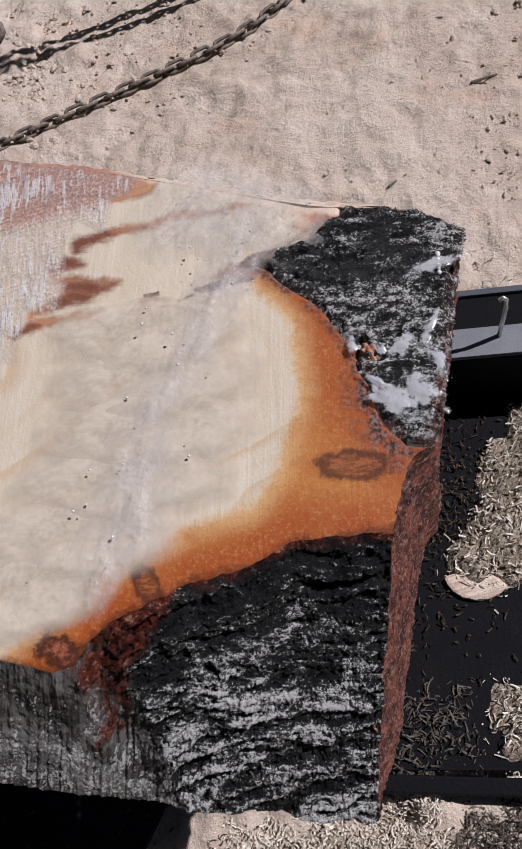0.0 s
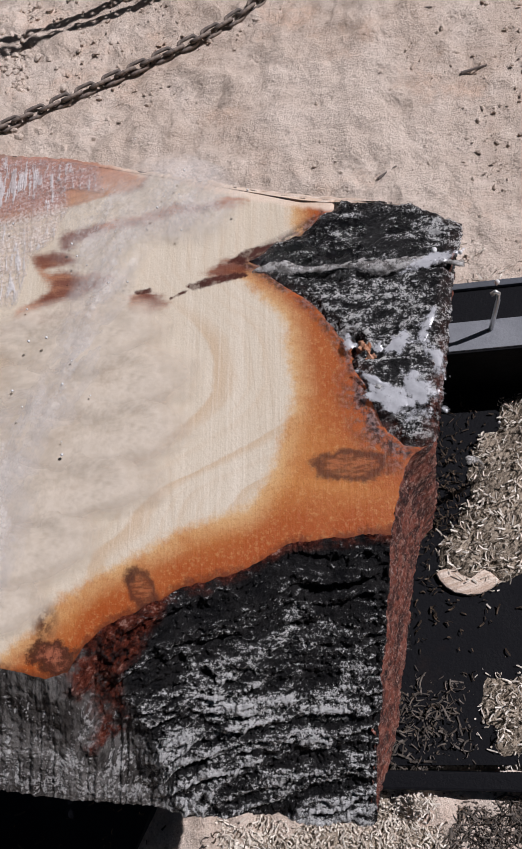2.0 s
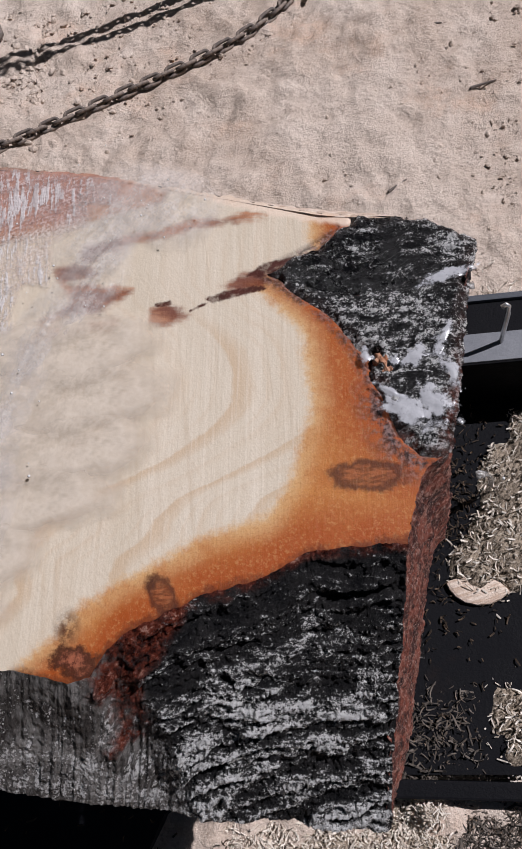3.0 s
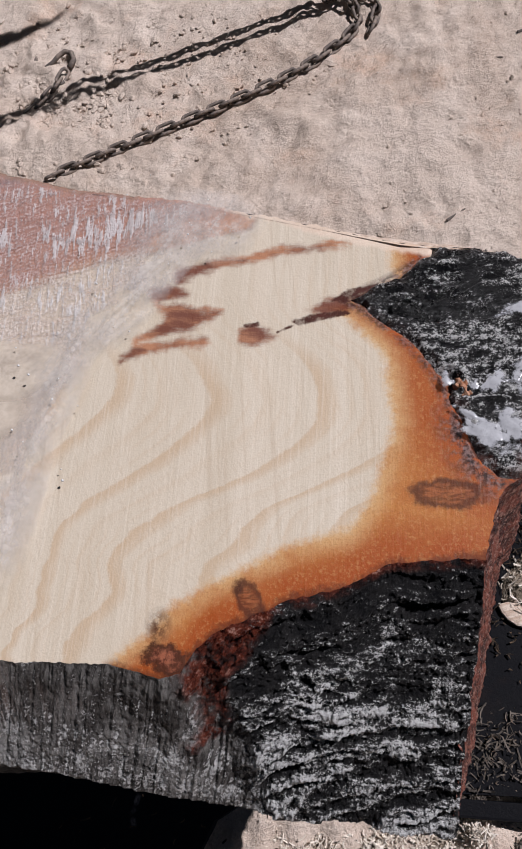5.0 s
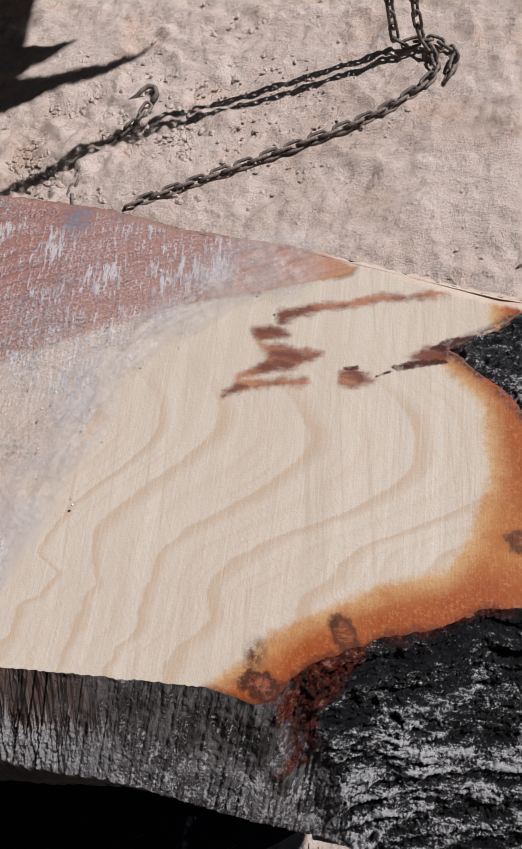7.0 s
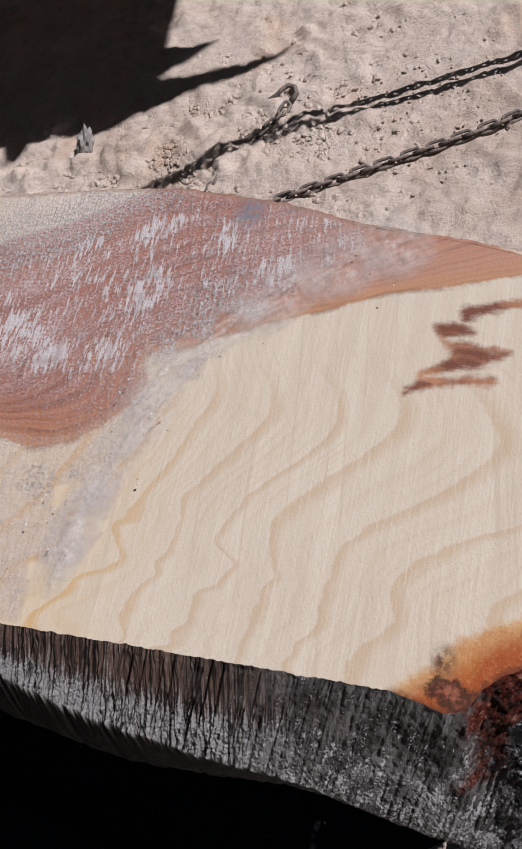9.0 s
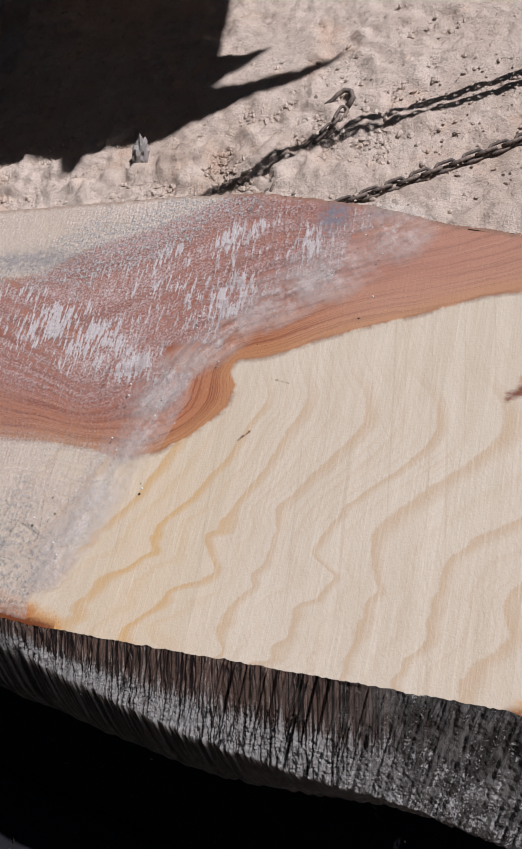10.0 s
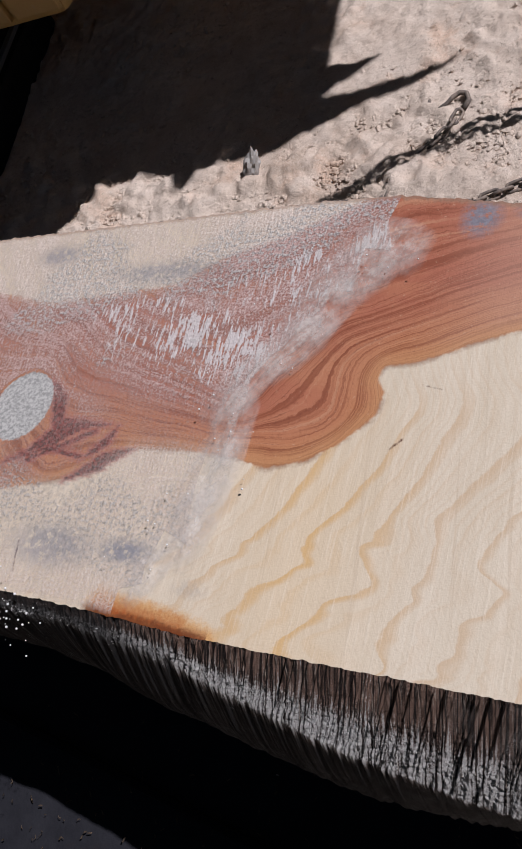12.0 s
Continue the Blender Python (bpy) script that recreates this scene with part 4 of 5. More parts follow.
# ---- chains ----
def link_mesh():
    bm = bmesh.new()
    L, Wd, r, n, m = 0.0140, 0.0112, 0.0046, 20, 7
    rings = []
    for i in range(n):
        a = 2 * math.pi * i / n
        c = Vector((Wd * math.cos(a) + math.copysign(L, math.cos(a)) * (abs(math.cos(a)) > 1e-6), Wd * math.sin(a), 0))
        out = Vector((math.cos(a), math.sin(a), 0))
        rings.append([bm.verts.new(c + out * r * math.cos(2 * math.pi * j / m) + Vector((0, 0, r * math.sin(2 * math.pi * j / m)))) for j in range(m)])
    for i in range(n):
        for j in range(m):
            bm.faces.new((rings[i][j], rings[(i + 1) % n][j], rings[(i + 1) % n][(j + 1) % m], rings[i][(j + 1) % m]))
    me = bpy.data.meshes.new("link")
    bm.to_mesh(me)
    bm.free()
    me.polygons.foreach_set("use_smooth", [True] * len(me.polygons))
    me.materials.append(IRON)
    return me


LINK = link_mesh()
PITCH = 0.0345


def chain(name, label, paths, jitter=0.25):
    rnd = random.Random(4)
    root = tagged(new(name), label, "chain")
    for pts in paths:
        pts = [Vector(p) for p in pts]
        fine = []
        for i in range(len(pts) - 1):
            p0, p1, p2, p3 = pts[max(i - 1, 0)], pts[i], pts[i + 1], pts[min(i + 2, len(pts) - 1)]
            for q in range(24):
                t = q / 24
                fine.append(0.5 * ((2 * p1) + (p2 - p0) * t + (2 * p0 - 5 * p1 + 4 * p2 - p3) * t * t + (3 * p1 - p0 - 3 * p2 + p3) * t ** 3))
        fine.append(pts[-1])
        left, k, last = 0.0, 0, fine[0]
        for a, b in zip(fine[:-1], fine[1:]):
            left += (b - a).length
            if left >= PITCH:
                left -= PITCH
                d = (b - last).normalized()
                ob = new("link", LINK)
                q = d.to_track_quat("X", "Z").to_matrix().to_4x4()
                roll = (38 if k % 2 else -48) + rnd.uniform(-1, 1) * 40 * jitter
                if abs(d.z) > 0.7:
                    roll = 90 if k % 2 else 0
                ob.matrix_basis = Matrix.Translation((b + last) / 2) @ q @ pose(0, 0, 0, roll, 0, 0)
                ob.parent = root
                last = b
                k += 1
    return root


chain("chain", "rusty iron log chain lying on earth and hanging doubled",
      [[(-0.95, 1.405, 0.012), (-0.902, 1.427, 0.013), (-0.661, 1.525, 0.014), (-0.379, 1.648, 0.013), (-0.23, 1.74, 0.014), (-0.15, 1.83, 0.02), (-0.17, 1.91, 0.03), (-0.20, 1.93, 0.10), (-0.24, 1.945, 0.5), (-0.30, 1.955, 0.95), (-0.36, 1.89, 1.3), (-0.42, 1.78, 1.9)],
       [(-0.12, 1.80, 0.015), (-0.10, 1.88, 0.025), (-0.17, 1.935, 0.035), (-0.25, 1.935, 0.03), (-0.27, 1.948, 0.12), (-0.305, 1.965, 0.5), (-0.35, 1.967, 0.95), (-0.39, 1.895, 1.3), (-0.44, 1.78, 1.9)]])
chain("chain_tail", "short rusty chain end with a hook on pale earth",
      [[(-1.12, 1.42, 0.004), (-1.128, 1.47, 0.006), (-1.108, 1.55, 0.012), (-1.085, 1.60, 0.0), (-1.05, 1.64, 0.008), (-1.012, 1.68, 0.014), (-0.985, 1.725, 0.014), (-0.966, 1.765, 0.016), (-0.955, 1.80, 0.018)]])


# ---- the loader that holds the chain, and an unseen plate added to throw the large shade ----
def build_loader():
    ld = tagged(new("loader"), "dusty yellow loader with an unseen raised plate added for shade", "loader")
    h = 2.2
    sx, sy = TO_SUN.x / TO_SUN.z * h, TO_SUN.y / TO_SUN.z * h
    # outline of the ground shade; shifted towards the sun it shapes the unseen plate
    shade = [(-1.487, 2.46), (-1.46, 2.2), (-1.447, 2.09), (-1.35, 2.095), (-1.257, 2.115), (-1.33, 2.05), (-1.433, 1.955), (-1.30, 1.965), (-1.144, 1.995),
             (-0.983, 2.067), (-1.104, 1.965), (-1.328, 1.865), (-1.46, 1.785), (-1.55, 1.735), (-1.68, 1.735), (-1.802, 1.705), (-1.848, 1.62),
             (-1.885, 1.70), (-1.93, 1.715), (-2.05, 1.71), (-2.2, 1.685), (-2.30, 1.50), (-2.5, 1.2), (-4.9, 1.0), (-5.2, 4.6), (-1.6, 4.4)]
    part("shade_caster", plate(bmesh.new(), [(x + sx, y + sy) for x, y in shade], h, h + 0.05), STEEL, ld, "unseen dark plate with prongs, outlined from the shade it throws")
    part("hook_arm", box(bmesh.new(), (-3.3, 1.72, 1.9), (-0.36, 1.84, 2.04), 0.01), STEEL, ld)
    part("side_arm", box(bmesh.new(), (-3.44, 1.72, 1.9), (-3.3, 3.5, 2.22), 0.01), STEEL, ld)
    part("boom", box(bmesh.new(), (-4.6, 3.3, 2.22), (0.3, 3.6, 2.5), 0.02), YELLOW, ld)
    body = part("body", box(bmesh.new(), (-4.6, 2.285, 0.30), (-2.415, 4.0, 1.7), 0.03), YELLOW, ld)
    for lo, hi in ((-4.55, -3.02), (-2.98, -2.66), (-2.63, -2.42)):
        part("panel", box(bmesh.new(), (lo, 2.262, 0.33), (hi, 2.288, 1.6), 0.008), YELLOW, ld)
    for px in (-3.9, -3.2, -2.8):
        part("bolt", box(bmesh.new(), (px - 0.02, 2.25, 0.40), (px + 0.02, 2.264, 0.44), 0.004), STEEL, ld)
    # paler bar added as the highlight on the track's edge
    part("track_highlight", box(bmesh.new(), (-0.03, -0.7, 0.16), (0.0, 0.55, 0.18), 0.003, pose(-2.86, 2.2, 0, 0, 0, 11)), GREY_STEEL, ld, "grey bar standing in for the highlight along the track")
    part("track", box(bmesh.new(), (-0.35, -0.75, 0.0), (0.0, 0.6, 0.16), 0.03, pose(-2.83, 2.2, 0, 0, 0, 11)), STEEL, ld, "black muddy track")
    return ld


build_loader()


# ---- dry dust film on the face: washed off piece by piece as the water advances ----
def dust_material():
    k = Mat("dry_saw_dust")
    p = k.vec("place")
    heavy, onred, scuff = k.attr("heavy"), k.attr("onred"), k.attr("scuff")
    patch = k.noise(p, 16, 4, 0.6)
    wide = k.noise(p, 5, 4, 0.6)
    stroke = k.noise(k.mapped(p, (1.0, 0.15, 1.0), -4), 215, 3, 0.6)
    speck = k.noise(p, 300, 4, 0.75)
    comb = k.node("ShaderNodeCombineXYZ")
    k.put(comb.inputs[0], k.op("MULTIPLY", k.attr("along"), 2.0))
    k.put(comb.inputs[1], k.op("ADD", k.op("MULTIPLY", k.attr("flow"), 7.0), k.op("MULTIPLY", patch, 1.5)))
    lines = k.noise(comb.outputs[0], 1.0, 3, 0.6)
    s1 = k.op("ADD", stroke, k.op("MULTIPLY", k.op("SUBTRACT", patch, 0.5), 0.55))
    s1 = k.op("ADD", s1, k.op("MULTIPLY", k.op("SUBTRACT", speck, 0.5), 0.22))
    s1 = k.op("ADD", s1, k.op("ADD", k.op("MULTIPLY", k.op("SUBTRACT", heavy, 1.0), 0.28), k.op("MULTIPLY", scuff, 0.115)))
    marks = k.span(s1, 0.53, 0.64, 0, 0.80)
    haze = k.op("ADD", k.op("MULTIPLY", wide, 0.3), k.op("ADD", k.op("MULTIPLY", stroke, 0.25), k.op("MULTIPLY", speck, 0.30)))
    haze = k.op("ADD", haze, k.op("MULTIPLY", lines, 0.25))
    haze = k.span(haze, 0.42, 0.64, 0.10, 0.78)
    crumbs = k.noise(p, 165, 4, 0.65)
    crust = k.op("MULTIPLY", k.span(crumbs, 0.47, 0.56), k.span(k.op("ADD", k.noise(p, 7, 4, 0.6), k.op("MULTIPLY", k.attr("crusty"), 0.26)), 0.50, 0.62, 0, 0.85))
    alpha = k.op("MAXIMUM", k.op("MAXIMUM", marks, haze), crust)
    onheart = k.mix(k.span(speck, 0.35, 0.65), (0.40, 0.225, 0.20), (0.66, 0.52, 0.48))
    onsap = k.mix(k.span(speck, 0.35, 0.65), (0.60, 0.475, 0.40), (0.78, 0.69, 0.625))
    c = k.mix(onred, onsap, onheart)
    c = k.mix(marks, c, k.mix(speck, (0.52, 0.49, 0.48), (0.80, 0.78, 0.775)))
    c = k.mix(crust, c, k.mix(k.span(speck, 0.40, 0.58), (0.20, 0.20, 0.20), (0.55, 0.53, 0.505)))
    return k.done(c, 0.9, 0, k.bump(k.op("ADD", stroke, crumbs), 0.8, 0.0025), alpha=k.op("MULTIPLY", alpha, k.attr("edge")), spec=0.1)


DUST = dust_material()
HEAVY = [(-0.20, 0.61), (-0.26, 0.52), (-0.34, 0.38), (-0.50, 0.34), (-0.60, 0.36), (-0.64, 0.41), (-0.72, 0.39), (-0.87, 0.385), (-0.983, 0.413), (-1.095, 0.458), (-1.20, 0.51), (-1.24, 0.56),
         (-1.05, 0.57), (-0.92, 0.60), (-0.70, 0.68), (-0.45, 0.65)]
SCUFFS = [(-0.732, 0.625, 0.025, 0.03), (-0.695, 0.638, 0.015, 0.025), (-0.700, 0.525, 0.045, 0.045), (-0.745, 0.408, 0.05, 0.055), (-0.81, 0.43, 0.05, 0.045), (-0.881, 0.462, 0.06, 0.04),
          (-0.96, 0.485, 0.06, 0.05), (-0.543, 0.559, 0.03, 0.03), (-0.376, 0.566, 0.04, 0.03), (-0.805, 0.594, 0.04, 0.04), (-0.614, 0.622, 0.03, 0.03), (-0.44, 0.57, 0.06, 0.04),
          (-0.345, 0.45, 0.03, 0.06), (-0.37, 0.40, 0.03, 0.05), (-1.00, 0.215, 0.03, 0.02), (-0.72, 0.21, 0.03, 0.03)]
FRONT_Y = [0.05, 0.15, 0.30, 0.40, 0.50, 0.60, 0.72]
FRONTS = [(0.0, [-0.45, -0.42, -0.38, -0.335, -0.31, -0.225, -0.20]), (5.5, [-0.50, -0.49, -0.46, -0.425, -0.355, -0.30, -0.27]),
          (6.5, [-0.57, -0.56, -0.53, -0.49, -0.43, -0.31, -0.28]), (8.5, [-0.67, -0.66, -0.63, -0.60, -0.52, -0.40, -0.33]),
          (9.0, [-0.715, -0.714, -0.682, -0.655, -0.56, -0.43, -0.36]), (9.5, [-0.79, -0.788, -0.748, -0.695, -0.615, -0.48, -0.41]),
          (10.5, [-0.90, -0.885, -0.845, -0.82, -0.755, -0.60, -0.53]), (11.5, [-0.93, -0.895, -0.85, -0.85, -0.775, -0.70, -0.66]),
          (12.0, [-0.97, -0.905, -0.855, -0.862, -0.79, -0.735, -0.70])]


def front_x(t, y):
    return float(np.interp(t, [f[0] for f in FRONTS], [np.interp(y, FRONT_Y, f[1]) for f in FRONTS]))


def wash_time(x, y):
    """When the water's edge reaches a spot: below 0 before the clip, above 12 not in it."""
    xs = [float(np.interp(y, FRONT_Y, f[1])) for f in FRONTS]
    if x > xs[0]:
        return -1.0
    for (t0, _), (t1, _), a, b in zip(FRONTS[:-1], FRONTS[1:], xs[:-1], xs[1:]):
        if b <= x <= a:
            return t0 + (t1 - t0) * (a - x) / max(a - b, 1e-6)
    return 99.0


def dust_attrs(x, y):
    heavy = np.clip(0.5 + signed(x, y, HEAVY) / 0.05, 0, 1)
    low = np.clip((0.42 - y) / 0.06, 0, 1)
    edge = np.clip(np.minimum(y - front_y(x), back_y(x) - y) / 0.01, 0, 1) * (1 - 0.35 * low)
    bare = np.clip(signed(x, y, [(-1.2, 0.49), (-1.095, 0.445), (-0.983, 0.40), (-0.87, 0.372), (-0.75, 0.36), (-0.72, 0.30), (-1.0, 0.30), (-1.15, 0.40)]) / 0.035, 0, 1)
    crusty = np.clip(1 - seg_dist(x, y, [(-1.3, 0.52), (-1.2, 0.56), (-1.05, 0.59), (-0.9, 0.625), (-0.75, 0.69)]) / 0.06, 0, 1)
    crusty = np.maximum(crusty, np.clip(1 - seg_dist(x, y, [(-1.25, 0.22), (-1.0, 0.20), (-0.88, 0.16)]) / 0.07, 0, 1))
    scuff = np.zeros_like(x)
    for cx, cy, rx, ry in SCUFFS:
        scuff = np.maximum(scuff, np.clip(1.8 * blob(x, y, cx, cy, rx, ry) / min(rx, ry), 0, 1))
    return {"scuff": scuff.ravel(), "onred": np.clip(signed(x, y, RED) / 0.012, 0, 1).ravel(), "flow": flow_field(x, y).ravel(), "along": x.ravel(), "crusty": crusty.ravel(), "heavy": (heavy * (1 - 0.6 * bare)).ravel(), "edge": (edge * (1 - 0.55 * bare) * (1 - 0.75 * mould_field(x, y)) * (1 - np.clip(blob(x, y, -1.215, 0.365, 0.058, 0.062) / 0.004, 0, 1)) * np.clip(seg_dist(x, y, [(-1.23, 0.29), (-1.14, 0.34), (-1.08, 0.26), (-1.03, 0.31), (-1.14, 0.31)]) / 0.05, 0.5, 1)).ravel(), "place": np.stack([x, y, 0 * x], -1).reshape(-1, 3)}


CELL = 0.033


def node_at(i, j):
    jx, jy = lattice(np.array(i), np.array(j), 3), lattice(np.array(i), np.array(j), 4)
    return -1.0 + (i + 0.7 * (float(jx) - 0.5)) * CELL, 0.06 + (j + 0.7 * (float(jy) - 0.5)) * CELL


def build_dust():
    film = tagged(new("dust_film"), "dry pale sawdust film smeared over the unwashed log face", "dust")
    flakes, n = [], 9
    a, b = np.meshgrid(np.linspace(0, 1, n), np.linspace(0, 1, n), indexing="ij")
    still_v, still_f, count = [], [], 0
    for i in range(-22, 27):
        for j in range(-1, 22):
            c = [node_at(i, j), node_at(i + 1, j), node_at(i + 1, j + 1), node_at(i, j + 1)]
            cx, cy = sum(p[0] for p in c) / 4, sum(p[1] for p in c) / 4
            if cy < float(lerp(cx, FRONT)) - 0.02 or cy > float(lerp(cx, BACK)) + 0.02:
                continue
            t = wash_time(cx, cy)
            if t < 0:
                continue
            x = (c[0][0] * (1 - a) + c[1][0] * a) * (1 - b) + (c[3][0] * (1 - a) + c[2][0] * a) * b
            y = (c[0][1] * (1 - a) + c[1][1] * a) * (1 - b) + (c[3][1] * (1 - a) + c[2][1] * a) * b
            lo, hi = lerp(x, FRONT), lerp(x, BACK)
            y = np.clip(y, lo + 0.001, hi - 0.001)
            if t <= 11.9:
                x, y = cx + (x - cx) * 1.32, np.clip(cy + (y - cy) * 1.32, lo + 0.001, hi - 0.001)
            if t > 11.9:
                still_v.append(np.stack([x, y, 0 * x + TOP + 0.0016], -1).reshape(-1, 3))
                still_f.append(grid_faces(n, n) + count)
                count += n * n
            else:
                v = np.stack([x - cx, y - cy, 0 * x], -1).reshape(-1, 3)
                at_ = dust_attrs(x, y)
                at_["edge"] = at_["edge"] * np.clip((1 - np.maximum(np.abs(2 * a - 1), np.abs(2 * b - 1))) / 0.42, 0, 1).ravel()
                ob = mesh_object("flake", v, grid_faces(n, n), DUST, film, attrs=at_)
                ob.location = (cx, cy, TOP + 0.0013 + 0.0003 * ((i + 2 * j) % 4))
                flakes.append((ob, cx, cy, t))
    v, f = np.concatenate(still_v), np.concatenate(still_f)
    _, first, back = np.unique(np.round(v, 5), axis=0, return_index=True, return_inverse=True)
    v, f = v[first], back.reshape(-1)[f]
    f = f[(f[:, 0] != f[:, 2]) & (f[:, 1] != f[:, 3]) & (f[:, 0] != f[:, 1]) & (f[:, 2] != f[:, 3]) & (f[:, 1] != f[:, 2]) & (f[:, 0] != f[:, 3])]
    mesh_object("still_film", v, f, DUST, film, attrs=dust_attrs(v[:, 0], v[:, 1]))
    return flakes


flakes = build_dust()


# ---- water: low sheets of spray along the advancing edge ----
def spray_material():
    k = Mat("white_water_spray")
    p = k.place()
    s = k.attr("soft")
    n = k.noise(k.mapped(p, (1.0, 0.45, 1.0), 0), 38, 6, 0.7)
    w = k.noise(p, 130, 5, 0.75)
    a = k.op("ADD", k.op("MULTIPLY", n, 0.65), k.op("MULTIPLY", w, 0.35))
    a = k.op("MULTIPLY", k.span(a, 0.36, 0.68, 0.10, 1.0), k.op("MULTIPLY", s, 0.76))
    return k.done((0.71, 0.655, 0.61), 0.30, 0, k.bump(w, 0.6, 0.002), alpha=a)


def foam_material():
    k = Mat("white_foam")
    p = k.place()
    w = k.noise(p, 160, 4, 0.7)
    return k.done(k.mix(w, (0.36, 0.36, 0.38), (0.62, 0.62, 0.64)), 0.25, 0, k.bump(k.noise(p, 60, 4), 0.5, 0.003), alpha=k.span(k.op("ADD", k.attr("soft"), k.op("MULTIPLY", k.op("SUBTRACT", k.noise(p, 85, 5, 0.7), 0.5), 2.6)), 0.40, 0.85, 0, 0.82), coat=0.2)


SPRAY = spray_material()
FOAM = foam_material()


def drop_material():
    k = Mat("milky_water")
    return k.done(k.mix(k.noise(k.place(), 200), (0.55, 0.545, 0.54), (0.75, 0.745, 0.74)), 0.15)


FOAM_DROP = drop_material()


def runoff_material():
    k = Mat("cloudy_water")
    p = k.place()
    w = k.noise(p, 120, 5, 0.7)
    return k.done(k.mix(k.span(w, 0.35, 0.65), (0.22, 0.20, 0.185), (0.56, 0.54, 0.52)), 0.08, 0, k.bump(w, 0.6, 0.003), alpha=k.span(k.noise(p, 60, 5, 0.7), 0.34, 0.62, 0.28, 0.85), coat=0.5)


RUNOFF = runoff_material()


def ball(bm, c, r):
    q = bmesh.ops.create_icosphere(bm, subdivisions=1, radius=r)
    for v in q["verts"]:
        v.co += Vector(c)


def build_spray():
    rnd = random.Random(8)
    rows = []
    spec = [(0.165, 0.050, 0.045, 0.00), (0.215, 0.055, 0.055, 0.01), (0.27, 0.060, 0.065, 0.0), (0.34, 0.052, 0.06, 0.01), (0.40, 0.055, 0.06, 0.0), (0.46, 0.055, 0.055, 0.01),
            (0.52, 0.080, 0.055, 0.0), (0.57, 0.095, 0.045, 0.01), (0.62, 0.095, 0.040, 0.02)]
    for k, (y0, rx, ry, dx) in enumerate(spec):
        n = 30
        u, v = np.meshgrid(np.linspace(-1, 1, n), np.linspace(-1, 1, n), indexing="ij")
        r = np.hypot(u, v) * (0.8 + 0.5 * fbm(u * 2 + 9 * k, v * 2, 90 + k, 3))
        soft = np.clip(1.15 - r, 0, 1) ** 0.8
        soft = np.where((np.abs(u) > 0.97) | (np.abs(v) > 0.97), 0, soft)
        z = 0.004 + 0.009 * soft * fbm(u * 3 + k, v * 3, 95, 3)
        pts = np.stack([u * rx * 0.62, v * ry * 1.25, z], -1).reshape(-1, 3)
        thing = tagged(new("water_spray"), "thin white sheet of water spray over the wood", "water", "water along the wet edge")
        thing.location = (front_x(0, y0), y0, TOP)
        mesh_object("sheet", pts, grid_faces(n, n), SPRAY, thing, attrs={"soft": soft.ravel()})
        for _ in range(4):
            bm = bmesh.new()
            ball(bm, (rnd.uniform(-1, 1) * rx, rnd.uniform(-1, 1) * ry, rnd.uniform(0.006, 0.03)), rnd.uniform(0.0007, 0.0016))
            part("droplet", bm, FOAM_DROP, thing, smooth=True)
        rows.append((thing, y0, dx, k))
    return rows


sprays = build_spray()


def milk_material():
    k = Mat("milky_water_film")
    p = k.place()
    n = k.noise(p, 22, 5, 0.65)
    w = k.noise(p, 170, 5, 0.75)
    c = k.mix(k.span(w, 0.35, 0.65), (0.63, 0.535, 0.43), (0.70, 0.605, 0.50))
    c = k.mix(k.span(k.noise(p, 90, 4, 0.7), 0.64, 0.74, 0, 0.4), c, (0.38, 0.31, 0.24))
    a = k.op("MULTIPLY", k.span(n, 0.30, 0.62, 0.40, 0.82), k.attr("soft"))
    return k.done(c, 0.22, 0, k.bump(n, 0.4, 0.002), alpha=a)


MILK = milk_material()
# rows of y with the right end of the milky water at 0, 1.2, 2.5 and 4.4 s
MILK_ROWS = [(0.135, (-0.24, -0.265, -0.30, -0.50)), (0.185, (-0.175, -0.20, -0.27, -0.46)), (0.235, (-0.135, -0.17, -0.215, -0.42)), (0.285, (-0.11, -0.15, -0.18, -0.39)), (0.335, (-0.11, -0.16, -0.175, -0.37)), (0.385, (-0.12, -0.17, -0.20, -0.33))]


def build_milk():
    out = []
    for k, (y0, ends) in enumerate(MILK_ROWS):
        n = 44
        u, v = np.meshgrid(np.linspace(-1, 1, n), np.linspace(-1, 1, n), indexing="ij")
        r = np.hypot(u, v) * (0.82 + 0.4 * fbm(u * 3 + 5 * k, v * 2 + 3, 60 + k, 3))
        soft = np.clip((1.0 - r) / 0.35, 0, 1) * np.clip((1 - np.abs(u)) / 0.06, 0, 1) * np.clip((1 - np.abs(v)) / 0.06, 0, 1)
        z = 0.0028 + 0.0004 * k + 0.003 * soft * fbm(u * 5 + k, v * 3, 66, 3)
        ob = mesh_object("water_film", np.stack([u * 0.115, v * 0.045, z], -1).reshape(-1, 3), grid_faces(n, n), MILK, attrs={"soft": soft.ravel()})
        tagged(ob, "thin milky film of water running over wet wood", "water", "water along the wet edge")
        ob.location = (ends[0] - 0.10, y0, TOP)
        out.append((ob, y0, ends))
    return out


milk = build_milk()


def build_splash():
    rnd = random.Random(31)
    thing = tagged(new("water_splash"), "burst of white drops over the near bark edge", "water splash")
    for _ in range(90):
        bm = bmesh.new()
        ball(bm, (rnd.gauss(0, 0.035), rnd.gauss(0, 0.022), abs(rnd.gauss(0.0, 0.03)) - 0.012), rnd.uniform(0.0006, 0.0021))
        part("droplet", bm, FOAM_DROP, thing, smooth=True)
    return thing


splash = build_splash()


